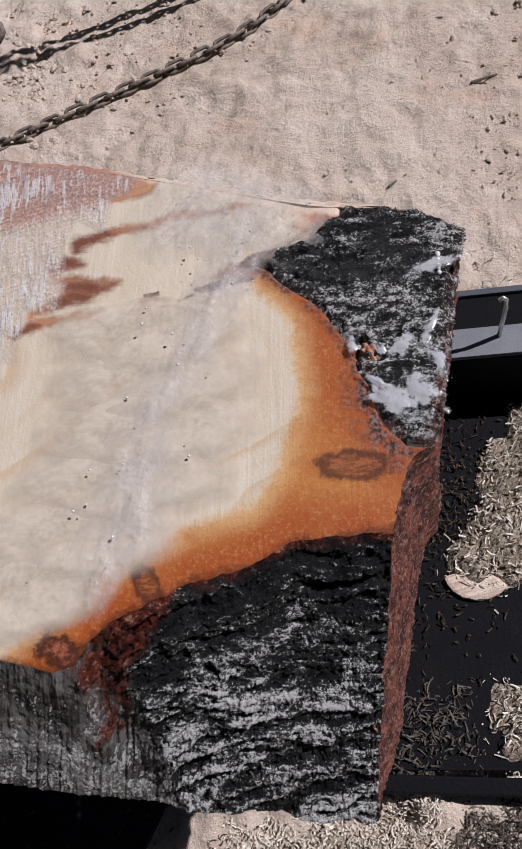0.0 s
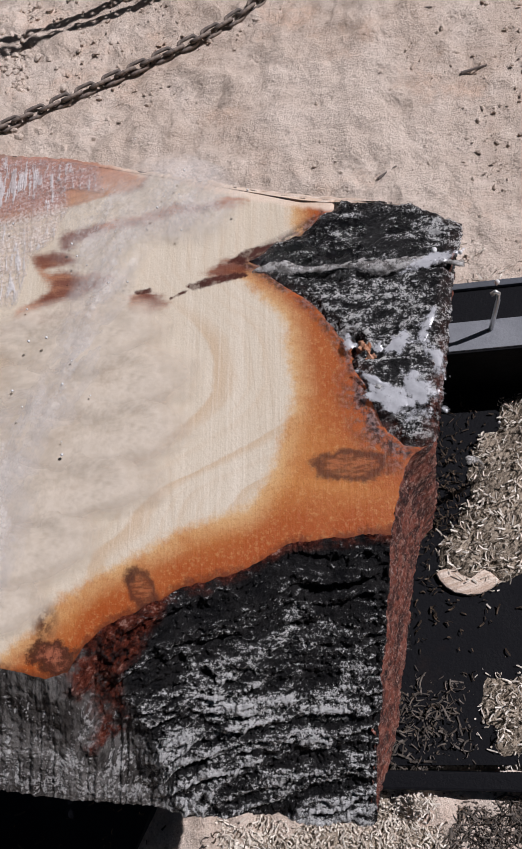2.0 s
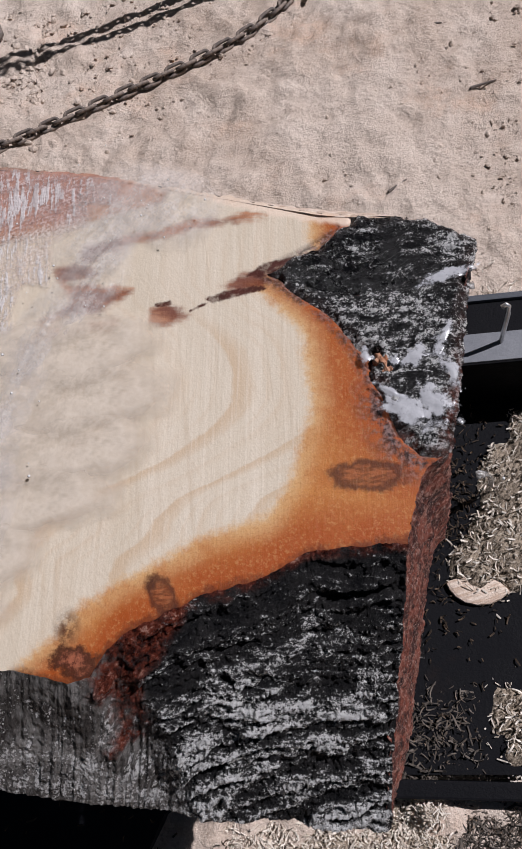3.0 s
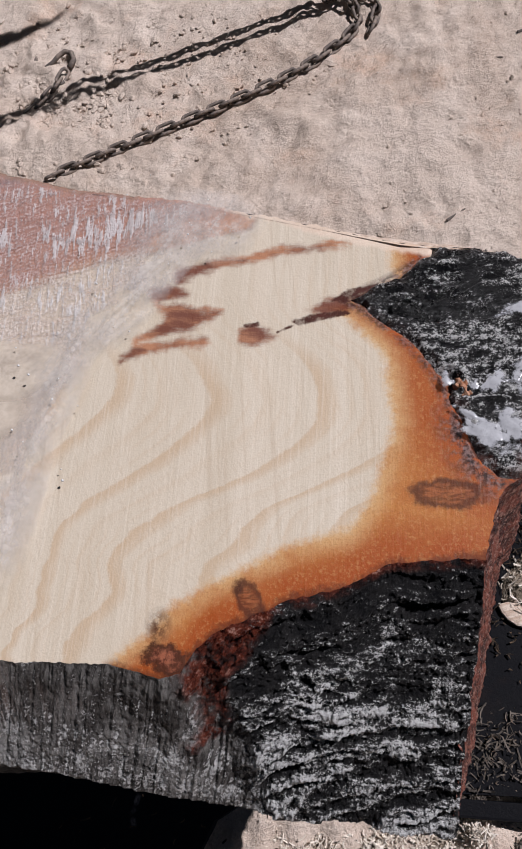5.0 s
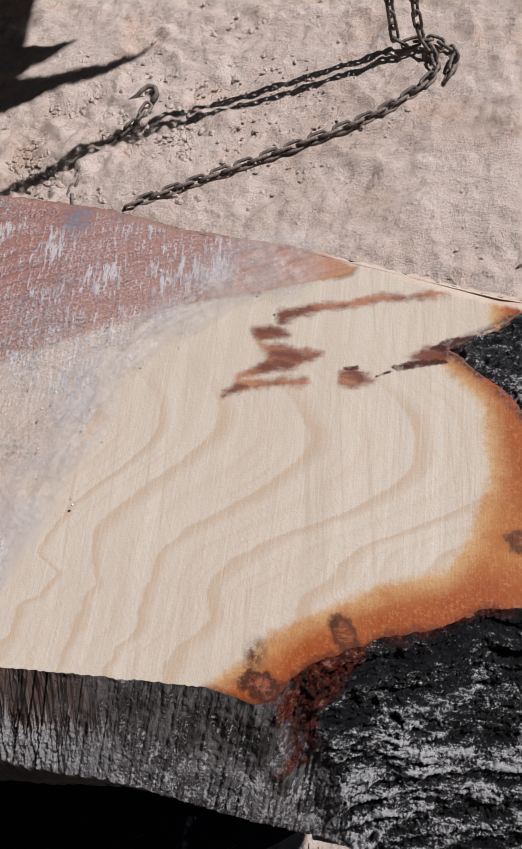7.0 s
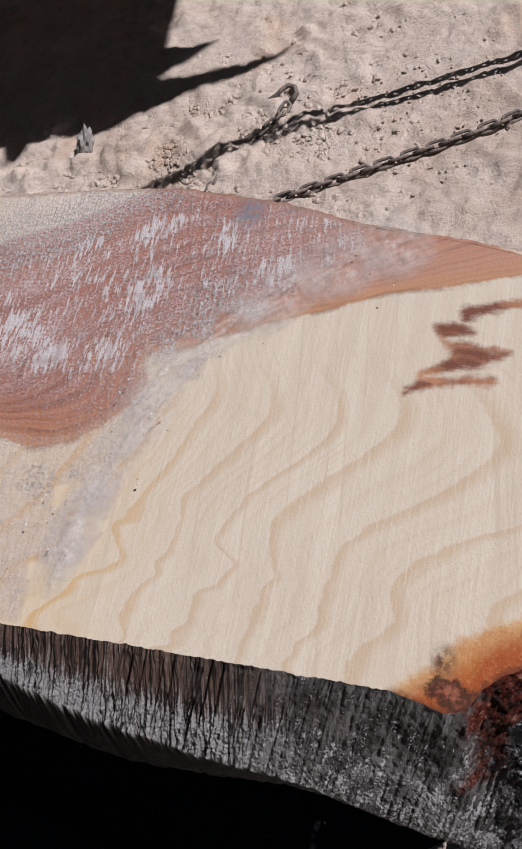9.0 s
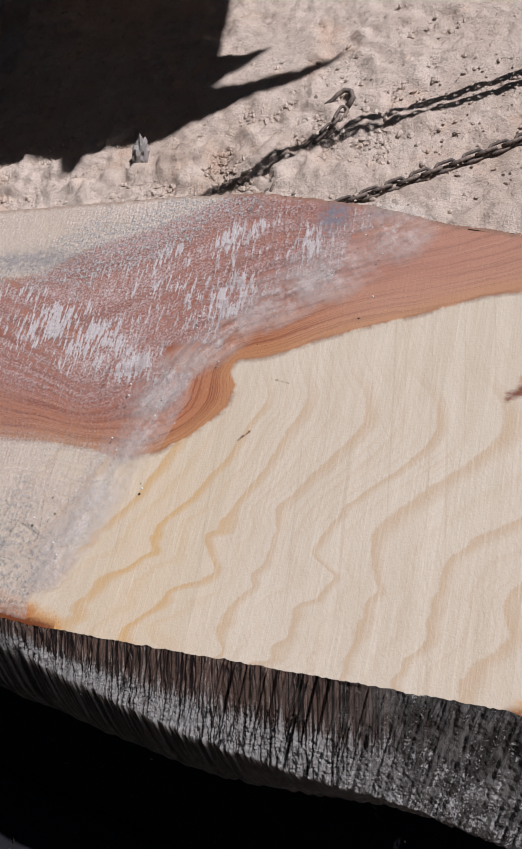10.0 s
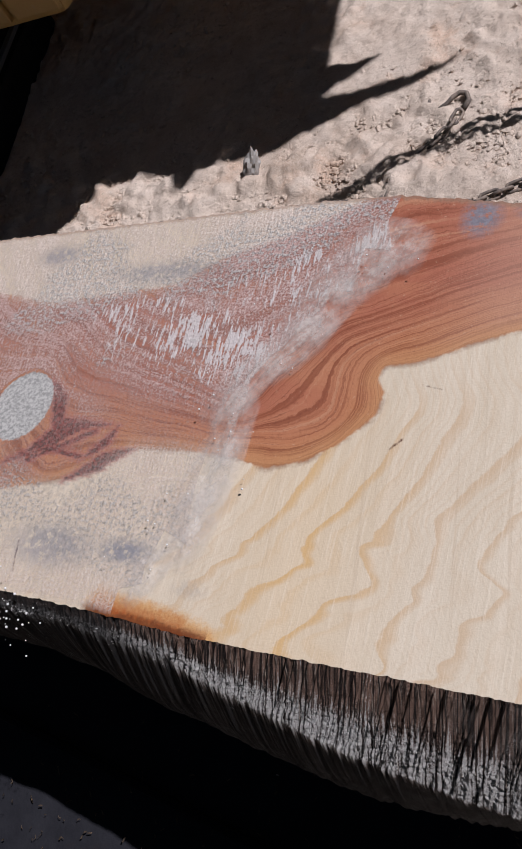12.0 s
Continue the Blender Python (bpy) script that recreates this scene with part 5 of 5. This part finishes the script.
def build_foam(name, label, spots):
    """Foam lying in the hollows of the end bark."""
    n = 60
    for cx, cy, rx, ry, turn in spots:
        u, v = np.meshgrid(np.linspace(-1, 1, n), np.linspace(-1, 1, n), indexing="ij")
        r = np.hypot(u, v) * (0.65 + 0.8 * fbm(u * 2.2 + cx * 90, v * 2.2 + cy * 50, 77, 3))
        soft = np.clip(1.1 - r, 0, 1)
        c, s_ = math.cos(radians(turn)), math.sin(radians(turn))
        x, y = cx + (u * c * rx - v * s_ * ry), cy + (u * s_ * rx + v * c * ry)
        z = TOP + 0.0035 + 0.004 * np.sqrt(soft) + 0.003 * fbm(x * 70, y * 70, 3, 3)
        ob = mesh_object(name, np.stack([x, y, z], -1).reshape(-1, 3), grid_faces(n, n), FOAM, attrs={"soft": soft.ravel()})
        tagged(ob, label, "foam", "foam on the bark")


build_foam("foam", "white wet foam lying on the end bark",
           [(0.036, 0.295, 0.026, 0.034, 15), (0.010, 0.292, 0.022, 0.036, 55), (0.020, 0.345, 0.028, 0.014, 20), (0.046, 0.362, 0.034, 0.010, 62), (0.052, 0.428, 0.042, 0.009, 14), (0.050, 0.330, 0.010, 0.030, 20), (-0.0225, 0.350, 0.008, 0.014, 10), (0.003, 0.345, 0.010, 0.012, 0), (-0.002, 0.312, 0.006, 0.024, 55)])


# ---- wood chips ----
def chips(name, label, spots, seed, size=(0.008, 0.026), material=None, base_z=0.012):
    rnd = np.random.RandomState(seed)
    vs, fs, base = [], [], 0
    for cx, cy, sx, sy, h, n in spots:
        for _ in range(n):
            g = rnd.randn(2) * 0.5
            x, y = cx + g[0] * sx, cy + g[1] * sy
            z = base_z + h * math.exp(-(g[0] ** 2 + g[1] ** 2)) * rnd.uniform(0.4, 1.1)
            ln, w = rnd.uniform(*size) * rnd.uniform(0.7, 1.5), rnd.uniform(0.0009, 0.0034)
            bend = rnd.uniform(-1.9, 1.9)
            yaw, tip, roll = rnd.uniform(0, 6.28), rnd.uniform(-0.7, 0.7), rnd.uniform(-0.9, 0.9)
            m = Euler((roll, tip, yaw)).to_matrix()
            for q in range(4):
                t = q / 3 - 0.5
                c = (t * ln, 0, bend * ln * t * t)
                for e, tz in ((-1, 0), (1, 0), (1, 0.0012), (-1, 0.0012)):
                    p = m @ Vector((c[0], e * w * 0.5 * (1 - 0.5 * abs(t)), c[2] + tz))
                    vs.append((p.x + x, p.y + y, max(p.z + z, 0.004 if base_z else z - 0.006)))
            for q in range(3):
                o = base + 4 * q
                for e in range(4):
                    fs.append((o + e, o + (e + 1) % 4, o + 4 + (e + 1) % 4, o + 4 + e))
            fs += [(base + 3, base + 2, base + 1, base), (base + 12, base + 13, base + 14, base + 15)]
            base += 16
    ob = mesh_object(name, vs, fs, material or CHIP, smooth=False)
    return tagged(ob, label, "wood chips", kind="stuff")


HEAPS = [([(0.30, 0.64), (0.215, 0.585), (0.172, 0.51), (0.152, 0.43), (0.092, 0.35), (0.078, 0.31), (0.105, 0.272), (0.145, 0.262), (0.215, 0.288), (0.33, 0.30), (0.34, 0.62)], 0.045, 0.040, 9000),
         ([(0.30, 0.150), (0.2, 0.140), (0.150, 0.122), (0.112, 0.094), (0.132, 0.053), (0.150, 0.004), (0.30, -0.004)], 0.045, 0.022, 2600),
         ([(-0.29, -0.055), (-0.03, -0.072), (-0.03, -0.036), (0.055, -0.042), (0.062, -0.20), (-0.32, -0.24)], 0.004, 0.012, 3600)]


def build_heaps():
    """Low mounds of packed sawdust under the loose chips."""
    for poly, base, h, _ in HEAPS:
        q = np.array(poly)
        nx, ny = 90, 90
        x, y = np.meshgrid(np.linspace(q[:, 0].min() - 0.04, q[:, 0].max() + 0.04, nx), np.linspace(q[:, 1].min() - 0.04, q[:, 1].max() + 0.04, ny), indexing="ij")
        sd = signed(x, y, poly) + 0.05 * (fbm(x * 22, y * 22, 33, 3) - 0.5)
        z = base - 0.006 + h * np.clip(sd / 0.07, 0, 1) ** 0.7 + 0.014 * (fbm(x * 60, y * 60, 35, 3) - 0.5) * np.clip(sd / 0.02, 0, 1)
        ob = mesh_object("sawdust_heap", np.stack([x, y, z], -1).reshape(-1, 3), grid_faces(nx, ny, sd[:-1, :-1] > 0.0), SAWDUST)
        tagged(ob, "low heap of packed pale sawdust", "sawdust", kind="stuff")


def heap_chips(name, label, heaps, seed, size, material):
    """Loose chips over a heap and past its ragged edge."""
    rnd = np.random.RandomState(seed)
    spots = []
    for poly, base, h, n in heaps:
        q = np.array(poly)
        x, y = rnd.uniform(q[:, 0].min() - 0.03, q[:, 0].max() + 0.03, 3 * n), rnd.uniform(q[:, 1].min() - 0.03, q[:, 1].max() + 0.03, 3 * n)
        sd = signed(x, y, poly) + 0.05 * (fbm(x * 22, y * 22, 33, 3) - 0.5)
        ok = np.nonzero(sd + 0.007 * rnd.randn(len(sd)) > 0)[0][:n]
        spots += [(x[k], y[k], 0, 0, base + h * min(max(sd[k] / 0.07, 0), 1) ** 0.7 + 0.003, 1) for k in ok]
    return chips(name, label, spots, seed, size, material, 0.0)


build_heaps()
heap_chips("wood_chips", "pale curled wood chips heaped on the ground", HEAPS, 5, (0.004, 0.016), CHIP)
chips("stray_chips", "pale wood chips strewn over the earth", [(0.25, 0.8, 0.35, 0.20, 0.0, 420), (0.03, -0.055, 0.03, 0.02, 0.035, 120)], 25, (0.004, 0.018))
# chips that lie in shade carry it as a darker colour
SHADED_CHIP = chip_material("shaded_dark_chip", (0.012, 0.009, 0.007), (0.085, 0.060, 0.042))
# dimmer copies of the chips: half shade is put into their colour
heap_chips("half_shaded_chips", "dim wood chips with shade put into their colour", [([(0.0, 0.12), (0.115, 0.13), (0.12, 0.0), (-0.02, 0.002)], 0.045, 0.006, 3400), ([(0.06, -0.045), (0.4, -0.05), (0.4, -0.2), (0.065, -0.2)], 0.004, 0.006, 2000)], 16, (0.005, 0.02),
           chip_material("half_shaded_chip", (0.05, 0.042, 0.036), (0.16, 0.135, 0.115)))
chips("shaded_chips", "dark wood chips, shade in their colour, over black sheets",
      [(0.09, 0.44, 0.10, 0.20, 0.004, 600), (0.05, 0.25, 0.20, 0.20, 0.004, 60), (-0.55, -0.18, 0.4, 0.25, 0.004, 200), (-1.35, -0.25, 0.7, 0.25, 0.004, 400)], 15, (0.004, 0.013), material=SHADED_CHIP, base_z=0.048)


def build_offcut():
    bm = plate(bmesh.new(), [(0.083, 0.300), (0.089, 0.285), (0.098, 0.273), (0.112, 0.263), (0.132, 0.258), (0.153, 0.259), (0.172, 0.267), (0.19, 0.28), (0.17, 0.30), (0.12, 0.31)], 0.045, 0.056)
    bmesh.ops.bevel(bm, geom=list(bm.edges), offset=0.006, segments=2, affect="EDGES", profile=0.6)
    tagged(part("wood_offcut", bm, PALEWOOD), "pale rounded wood offcut half buried in chips", "offcut")


build_offcut()


def build_pin():
    bm = bmesh.new()
    pts = [(0.203, 0.674, 0.198), (0.2045, 0.676, 0.24), (0.206, 0.679, 0.285), (0.205, 0.682, 0.302), (0.200, 0.682, 0.308), (0.194, 0.681, 0.303)]
    rings = []
    for i, p in enumerate(pts):
        d = (Vector(pts[min(i + 1, 5)]) - Vector(pts[max(i - 1, 0)])).normalized()
        q = d.to_track_quat("Z", "X")
        rings.append([bm.verts.new(Vector(p) + q @ Vector((0.0040 * math.cos(a * math.pi / 4), 0.0040 * math.sin(a * math.pi / 4), 0))) for a in range(8)])
    for a, b in zip(rings[:-1], rings[1:]):
        for i in range(8):
            bm.faces.new((a[i], a[(i + 1) % 8], b[(i + 1) % 8], b[i]))
    bm.faces.new(rings[0][::-1])
    bm.faces.new(rings[-1])
    pin = part("bent_pin", bm, BRIGHT, smooth=True)
    tagged(pin, "bent bright steel pin standing on the beam", "pin")


build_pin()


# ---- clods and twigs on the earth ----
def build_clods():
    rnd = np.random.RandomState(12)
    vs, fs, base = [], [], 0
    bm = bmesh.new()
    bmesh.ops.create_icosphere(bm, subdivisions=1, radius=1)
    bv = np.array([v.co[:] for v in bm.verts])
    bf = np.array([[v.index for v in f.verts] for f in bm.faces])
    bm.free()
    for _ in range(26000):
        x, y = rnd.uniform(-3.0, 0.6), rnd.uniform(0.72, 2.9)
        if rnd.rand() < 0.35:
            x, y = rnd.uniform(-2.3, -0.8), 1.66 + rnd.randn() * 0.13
        r = 0.0016 + (0.010 if x < -0.6 else 0.006) * rnd.rand() ** 5
        v = bv * (r * rnd.uniform(0.6, 1.3, (len(bv), 1))) * rnd.uniform(0.6, 1.4, (1, 3)) * (1, 1, 0.6) + (x, y, 0.003 + r * 0.1)
        vs.append(v)
        fs.append(bf + base)
        base += len(bv)
    ob = mesh_object("clods", np.concatenate(vs), np.concatenate(fs), EARTH, smooth=False)
    tagged(ob, "small dry earth clods scattered over the ground", "clods", kind="stuff")


build_clods()


def twig(x, y, turn, ln, r=0.003):
    bm = bmesh.new()
    q = bmesh.ops.create_cone(bm, cap_ends=True, segments=6, radius1=r, radius2=r * 0.5, depth=ln)
    for v in q["verts"]:
        v.co = Vector((v.co.z, v.co.y + 0.1 * ln * math.sin(v.co.z / ln * 4), v.co.x + r))
    ob = part("twig", bm, IRON)
    ob.matrix_basis = pose(x, y, 0.004, 0, 0, turn)
    tagged(ob, "small dark dry twig on the earth", "twig", "twigs on the ground")


for tx, ty, ta, tl in ((0.066, 1.186, 25, 0.05), (0.18, 1.66, -10, 0.05), (0.28, 1.45, 5, 0.06), (0.27, 1.75, 12, 0.05)):
    twig(tx, ty, ta, tl, 0.004)


def build_stump():
    """A grey splintered chunk of wood at the shade's edge."""
    bm = bmesh.new()
    bmesh.ops.create_icosphere(bm, subdivisions=3, radius=1)
    for v in bm.verts:
        n = noise.noise(v.co * 2.2) * 0.45 + noise.noise(Vector((v.co.x * 7, v.co.y * 7, v.co.z))) * 0.3
        v.co = Vector((v.co.x * 0.024, v.co.y * 0.02, v.co.z * 0.05)) * (1 + n)
    ob = part("wood_splinter", bm, CHIP_GREY)
    ob.matrix_basis = pose(-1.585, 1.66, 0.03, -30, 25, 10)
    tagged(ob, "grey weathered wood splinter stuck in the earth", "splinter")


build_stump()


def build_hook():
    """An open iron hook at the chain's end, lying on its side."""
    bm = bmesh.new()
    rings = []
    pts = [Vector(q) for q in ((-0.952, 1.798, 0.014), (-0.940, 1.822, 0.020), (-0.948, 1.843, 0.026), (-0.968, 1.849, 0.028), (-0.988, 1.838, 0.024), (-1.004, 1.822, 0.018), (-1.024, 1.812, 0.014), (-1.046, 1.814, 0.014), (-1.058, 1.828, 0.016), (-1.056, 1.846, 0.020))]
    for i, c in enumerate(pts):
        d = (pts[min(i + 1, 9)] - pts[max(i - 1, 0)]).normalized()
        out = d.cross(Vector((0, 0, 1))).normalized()
        r = 0.0085 * (1.0 - 0.4 * i / 9)
        rings.append([bm.verts.new(c + out * r * math.cos(j * math.pi / 4) + Vector((0, 0, r * math.sin(j * math.pi / 4)))) for j in range(8)])
    for p, q in zip(rings[:-1], rings[1:]):
        for j in range(8):
            bm.faces.new((p[j], p[(j + 1) % 8], q[(j + 1) % 8], q[j]))
    bm.faces.new(rings[0][::-1])
    bm.faces.new(rings[-1])
    ob = part("chain_hook", bm, IRON, smooth=True)
    tagged(ob, "open rusty iron hook lying on the earth", "hook")


build_hook()


def build_drops():
    rnd = random.Random(3)
    out = []
    for k in range(12):
        bm = bmesh.new()
        ball(bm, (0, 0, 0), rnd.uniform(0.002, 0.0036))
        for v in bm.verts:
            v.co.z *= 1.5
        ob = part("water_drop", bm, FOAM_DROP, smooth=True)
        tagged(ob, "milky water drop falling from the log's end", "water drop", "falling drops")
        ob.location = (0.07, 0.43, TOP + 0.004)
        out.append((ob, 0.9 + 0.16 * k + rnd.uniform(-0.04, 0.04), rnd.uniform(-0.012, 0.012)))
    return out


drops = build_drops()


def tube(bm, pts, radii, flat=1.0, wob=0.0, seed=1):
    rnd = random.Random(seed)
    rings = []
    for i, p in enumerate(pts):
        d = (Vector(pts[min(i + 1, len(pts) - 1)]) - Vector(pts[max(i - 1, 0)])).normalized()
        side = d.cross(Vector((0, 0, 1)))
        side = side.normalized() if side.length > 0.1 else Vector((0, 1, 0))
        up = side.cross(d)
        rings.append([bm.verts.new(Vector(p) + radii[i] * (1 + rnd.uniform(-wob, wob)) * (side * math.cos(a * math.pi / 5) + up * (flat * math.sin(a * math.pi / 5)))) for a in range(10)])
    for a, b in zip(rings[:-1], rings[1:]):
        for i in range(10):
            bm.faces.new((a[i], a[(i + 1) % 10], b[(i + 1) % 10], b[i]))
    bm.faces.new(rings[0][::-1])
    bm.faces.new(rings[-1])
    return bm


def build_runoff():
    """Milky water that runs along the cleft of the end bark and pours off the log's end."""
    rnd = random.Random(17)
    n = 46
    pts, radii = [], []
    for i in range(n):
        u = i / (n - 1)
        pts.append((-0.112 + 0.196 * u, 0.4385 - 0.009 * u * u + 0.0025 * math.sin(17 * u) + rnd.uniform(-0.0008, 0.0008), TOP + 0.0005 + 0.0015 * math.sin(9 * u)))
        radii.append((0.0045 + 0.0025 * math.sin(11 * u + 1) + rnd.uniform(0, 0.0018)) * min(1, 0.2 + 8 * u))
    run = part("water_runlet", tube(bmesh.new(), pts, radii, 0.55, 0.22), RUNOFF, smooth=True)
    tagged(run, "milky water running along a cleft in the bark", "water")
    pts, radii = [], []
    for i in range(26):
        u = i / 25
        pts.append((0.078 + 0.062 * u - 0.030 * u * u * u, 0.4295 + 0.020 * u, TOP + 0.004 + 0.012 * u - 0.20 * u * u))
        radii.append((0.0058 - 0.002 * u) * (1 + 0.25 * math.sin(13 * u) + rnd.uniform(-0.12, 0.12)))
    fall = part("water_stream", tube(bmesh.new(), pts, radii, 0.8, 0.15, 5), RUNOFF, smooth=True)
    tagged(fall, "milky stream of water pouring off the log's end", "water")
    return run, fall


runlet, stream = build_runoff()


def motions():
    # the film loosens as the water reaches it, slips a little and soaks away into the saw marks
    rnd = random.Random(6)
    for ob, x, y, t in flakes:
        t = min(max(t + rnd.uniform(-0.28, 0.28), 0.1), 11.75)
        start = pose(x, y, ob.location.z)
        gone = pose(x - 0.004, y - 0.008, TOP - 0.008)
        walk(ob, [(0.0, start), (t, start), (t + 0.2, gone), (12.0, gone)])
    # sheets of spray follow the wet edge
    for thing, y0, dx, k in sprays:
        rows = []
        for t, ahead in ((0.0, 0.17), (0.5, 0.16), (1.0, 0.15), (1.5, 0.12), (2.0, 0.09), (2.5, 0.06), (3.4, 0.04), (4.3, 0.025), (5.0, 0.006), (5.5, 0.006), (6.0, 0.006), (6.5, 0.006), (7.5, 0.006),
                         (8.5, 0.006), (9.0, 0.006), (9.5, 0.006), (10.0, 0.006), (10.5, 0.006), (11.0, 0.006), (11.5, 0.006), (12.0, 0.006)):
            y = y0 + 0.008 * math.sin(5.1 * t + 2.3 * k)
            x = front_x(t, y) + dx + ahead * (1.0 if y0 < 0.5 else 0.6) + 0.008 * math.sin(7.3 * t + 1.7 * k)
            y = min(y, float(lerp(x, BACK)) - 0.03)
            slope = (front_x(t, y + 0.04) - front_x(t, y - 0.04)) / 0.08
            rows.append((t, pose(x, y, TOP, 0, 0, -math.degrees(math.atan(slope)) + 6 * math.sin(3.7 * t + k))))
        walk(thing, rows)
    # the milky film draws back and soaks away
    for ob, y0, ends in milk:
        rows = [(t, pose(x - 0.10, y0, TOP)) for t, x in zip((0.0, 1.2, 2.5, 4.4), ends)]
        sunk = pose(ends[3] - 0.18, y0, TOP - 0.012)
        walk(ob, rows + [(5.2, pose(ends[3] - 0.18, y0, TOP - 0.0005)), (5.8, sunk), (12.0, sunk)])
    rows = []
    for t in (0.0, 1.0, 2.0, 3.4, 4.5, 5.5, 6.5, 7.5, 8.5, 9.0, 9.5, 10.0, 10.5, 11.0, 11.5, 12.0):
        x = front_x(t, 0.05) - 0.13 + 0.012 * math.sin(5 * t)
        rows.append((t, pose(x, float(lerp(x, FRONT)) - 0.012, TOP - 0.012, 0, 0, 10 * math.sin(4 * t))))
    walk(splash, rows)
    # the cleft fills, overflows the end and runs dry again
    low, up, half = pose(-0.004, 0, -0.022), pose(0, 0, 0), pose(0.002, 0, -0.004)
    walk(runlet, [(0.0, low), (0.7, low), (1.2, up), (2.0, pose(0.002, 0, -0.001)), (2.6, half), (3.4, low), (12.0, low)])
    back = pose(-0.085, 0, -0.030)
    walk(stream, [(0.0, back), (1.15, back), (1.4, pose(0, 0, 0)), (1.6, pose(0.0, 0, -0.002)), (1.8, pose(0.03, 0.0, -0.12)), (2.05, pose(0.06, 0.01, -0.60)), (12.0, pose(0.06, 0.01, -0.60))])
    # drops run over the log's end and fall
    for ob, t, off in drops:
        a = pose(0.06, 0.43 + off, TOP + 0.005)
        rows = [(0.0, a), (t - 0.15, a), (t, pose(0.094, 0.432 + off, TOP + 0.008))]
        for k in range(1, 5):
            f = 0.09 * k
            rows.append((t + f, pose(0.094 + 0.25 * f, 0.432 + off, TOP + 0.008 - 4.9 * f * f)))
        rows.append((t + 0.39, pose(0.19, 0.432 + off, 0.05)))
        rows.append((12.0, pose(0.19, 0.432 + off, 0.05)))
        walk(ob, rows)


motions()
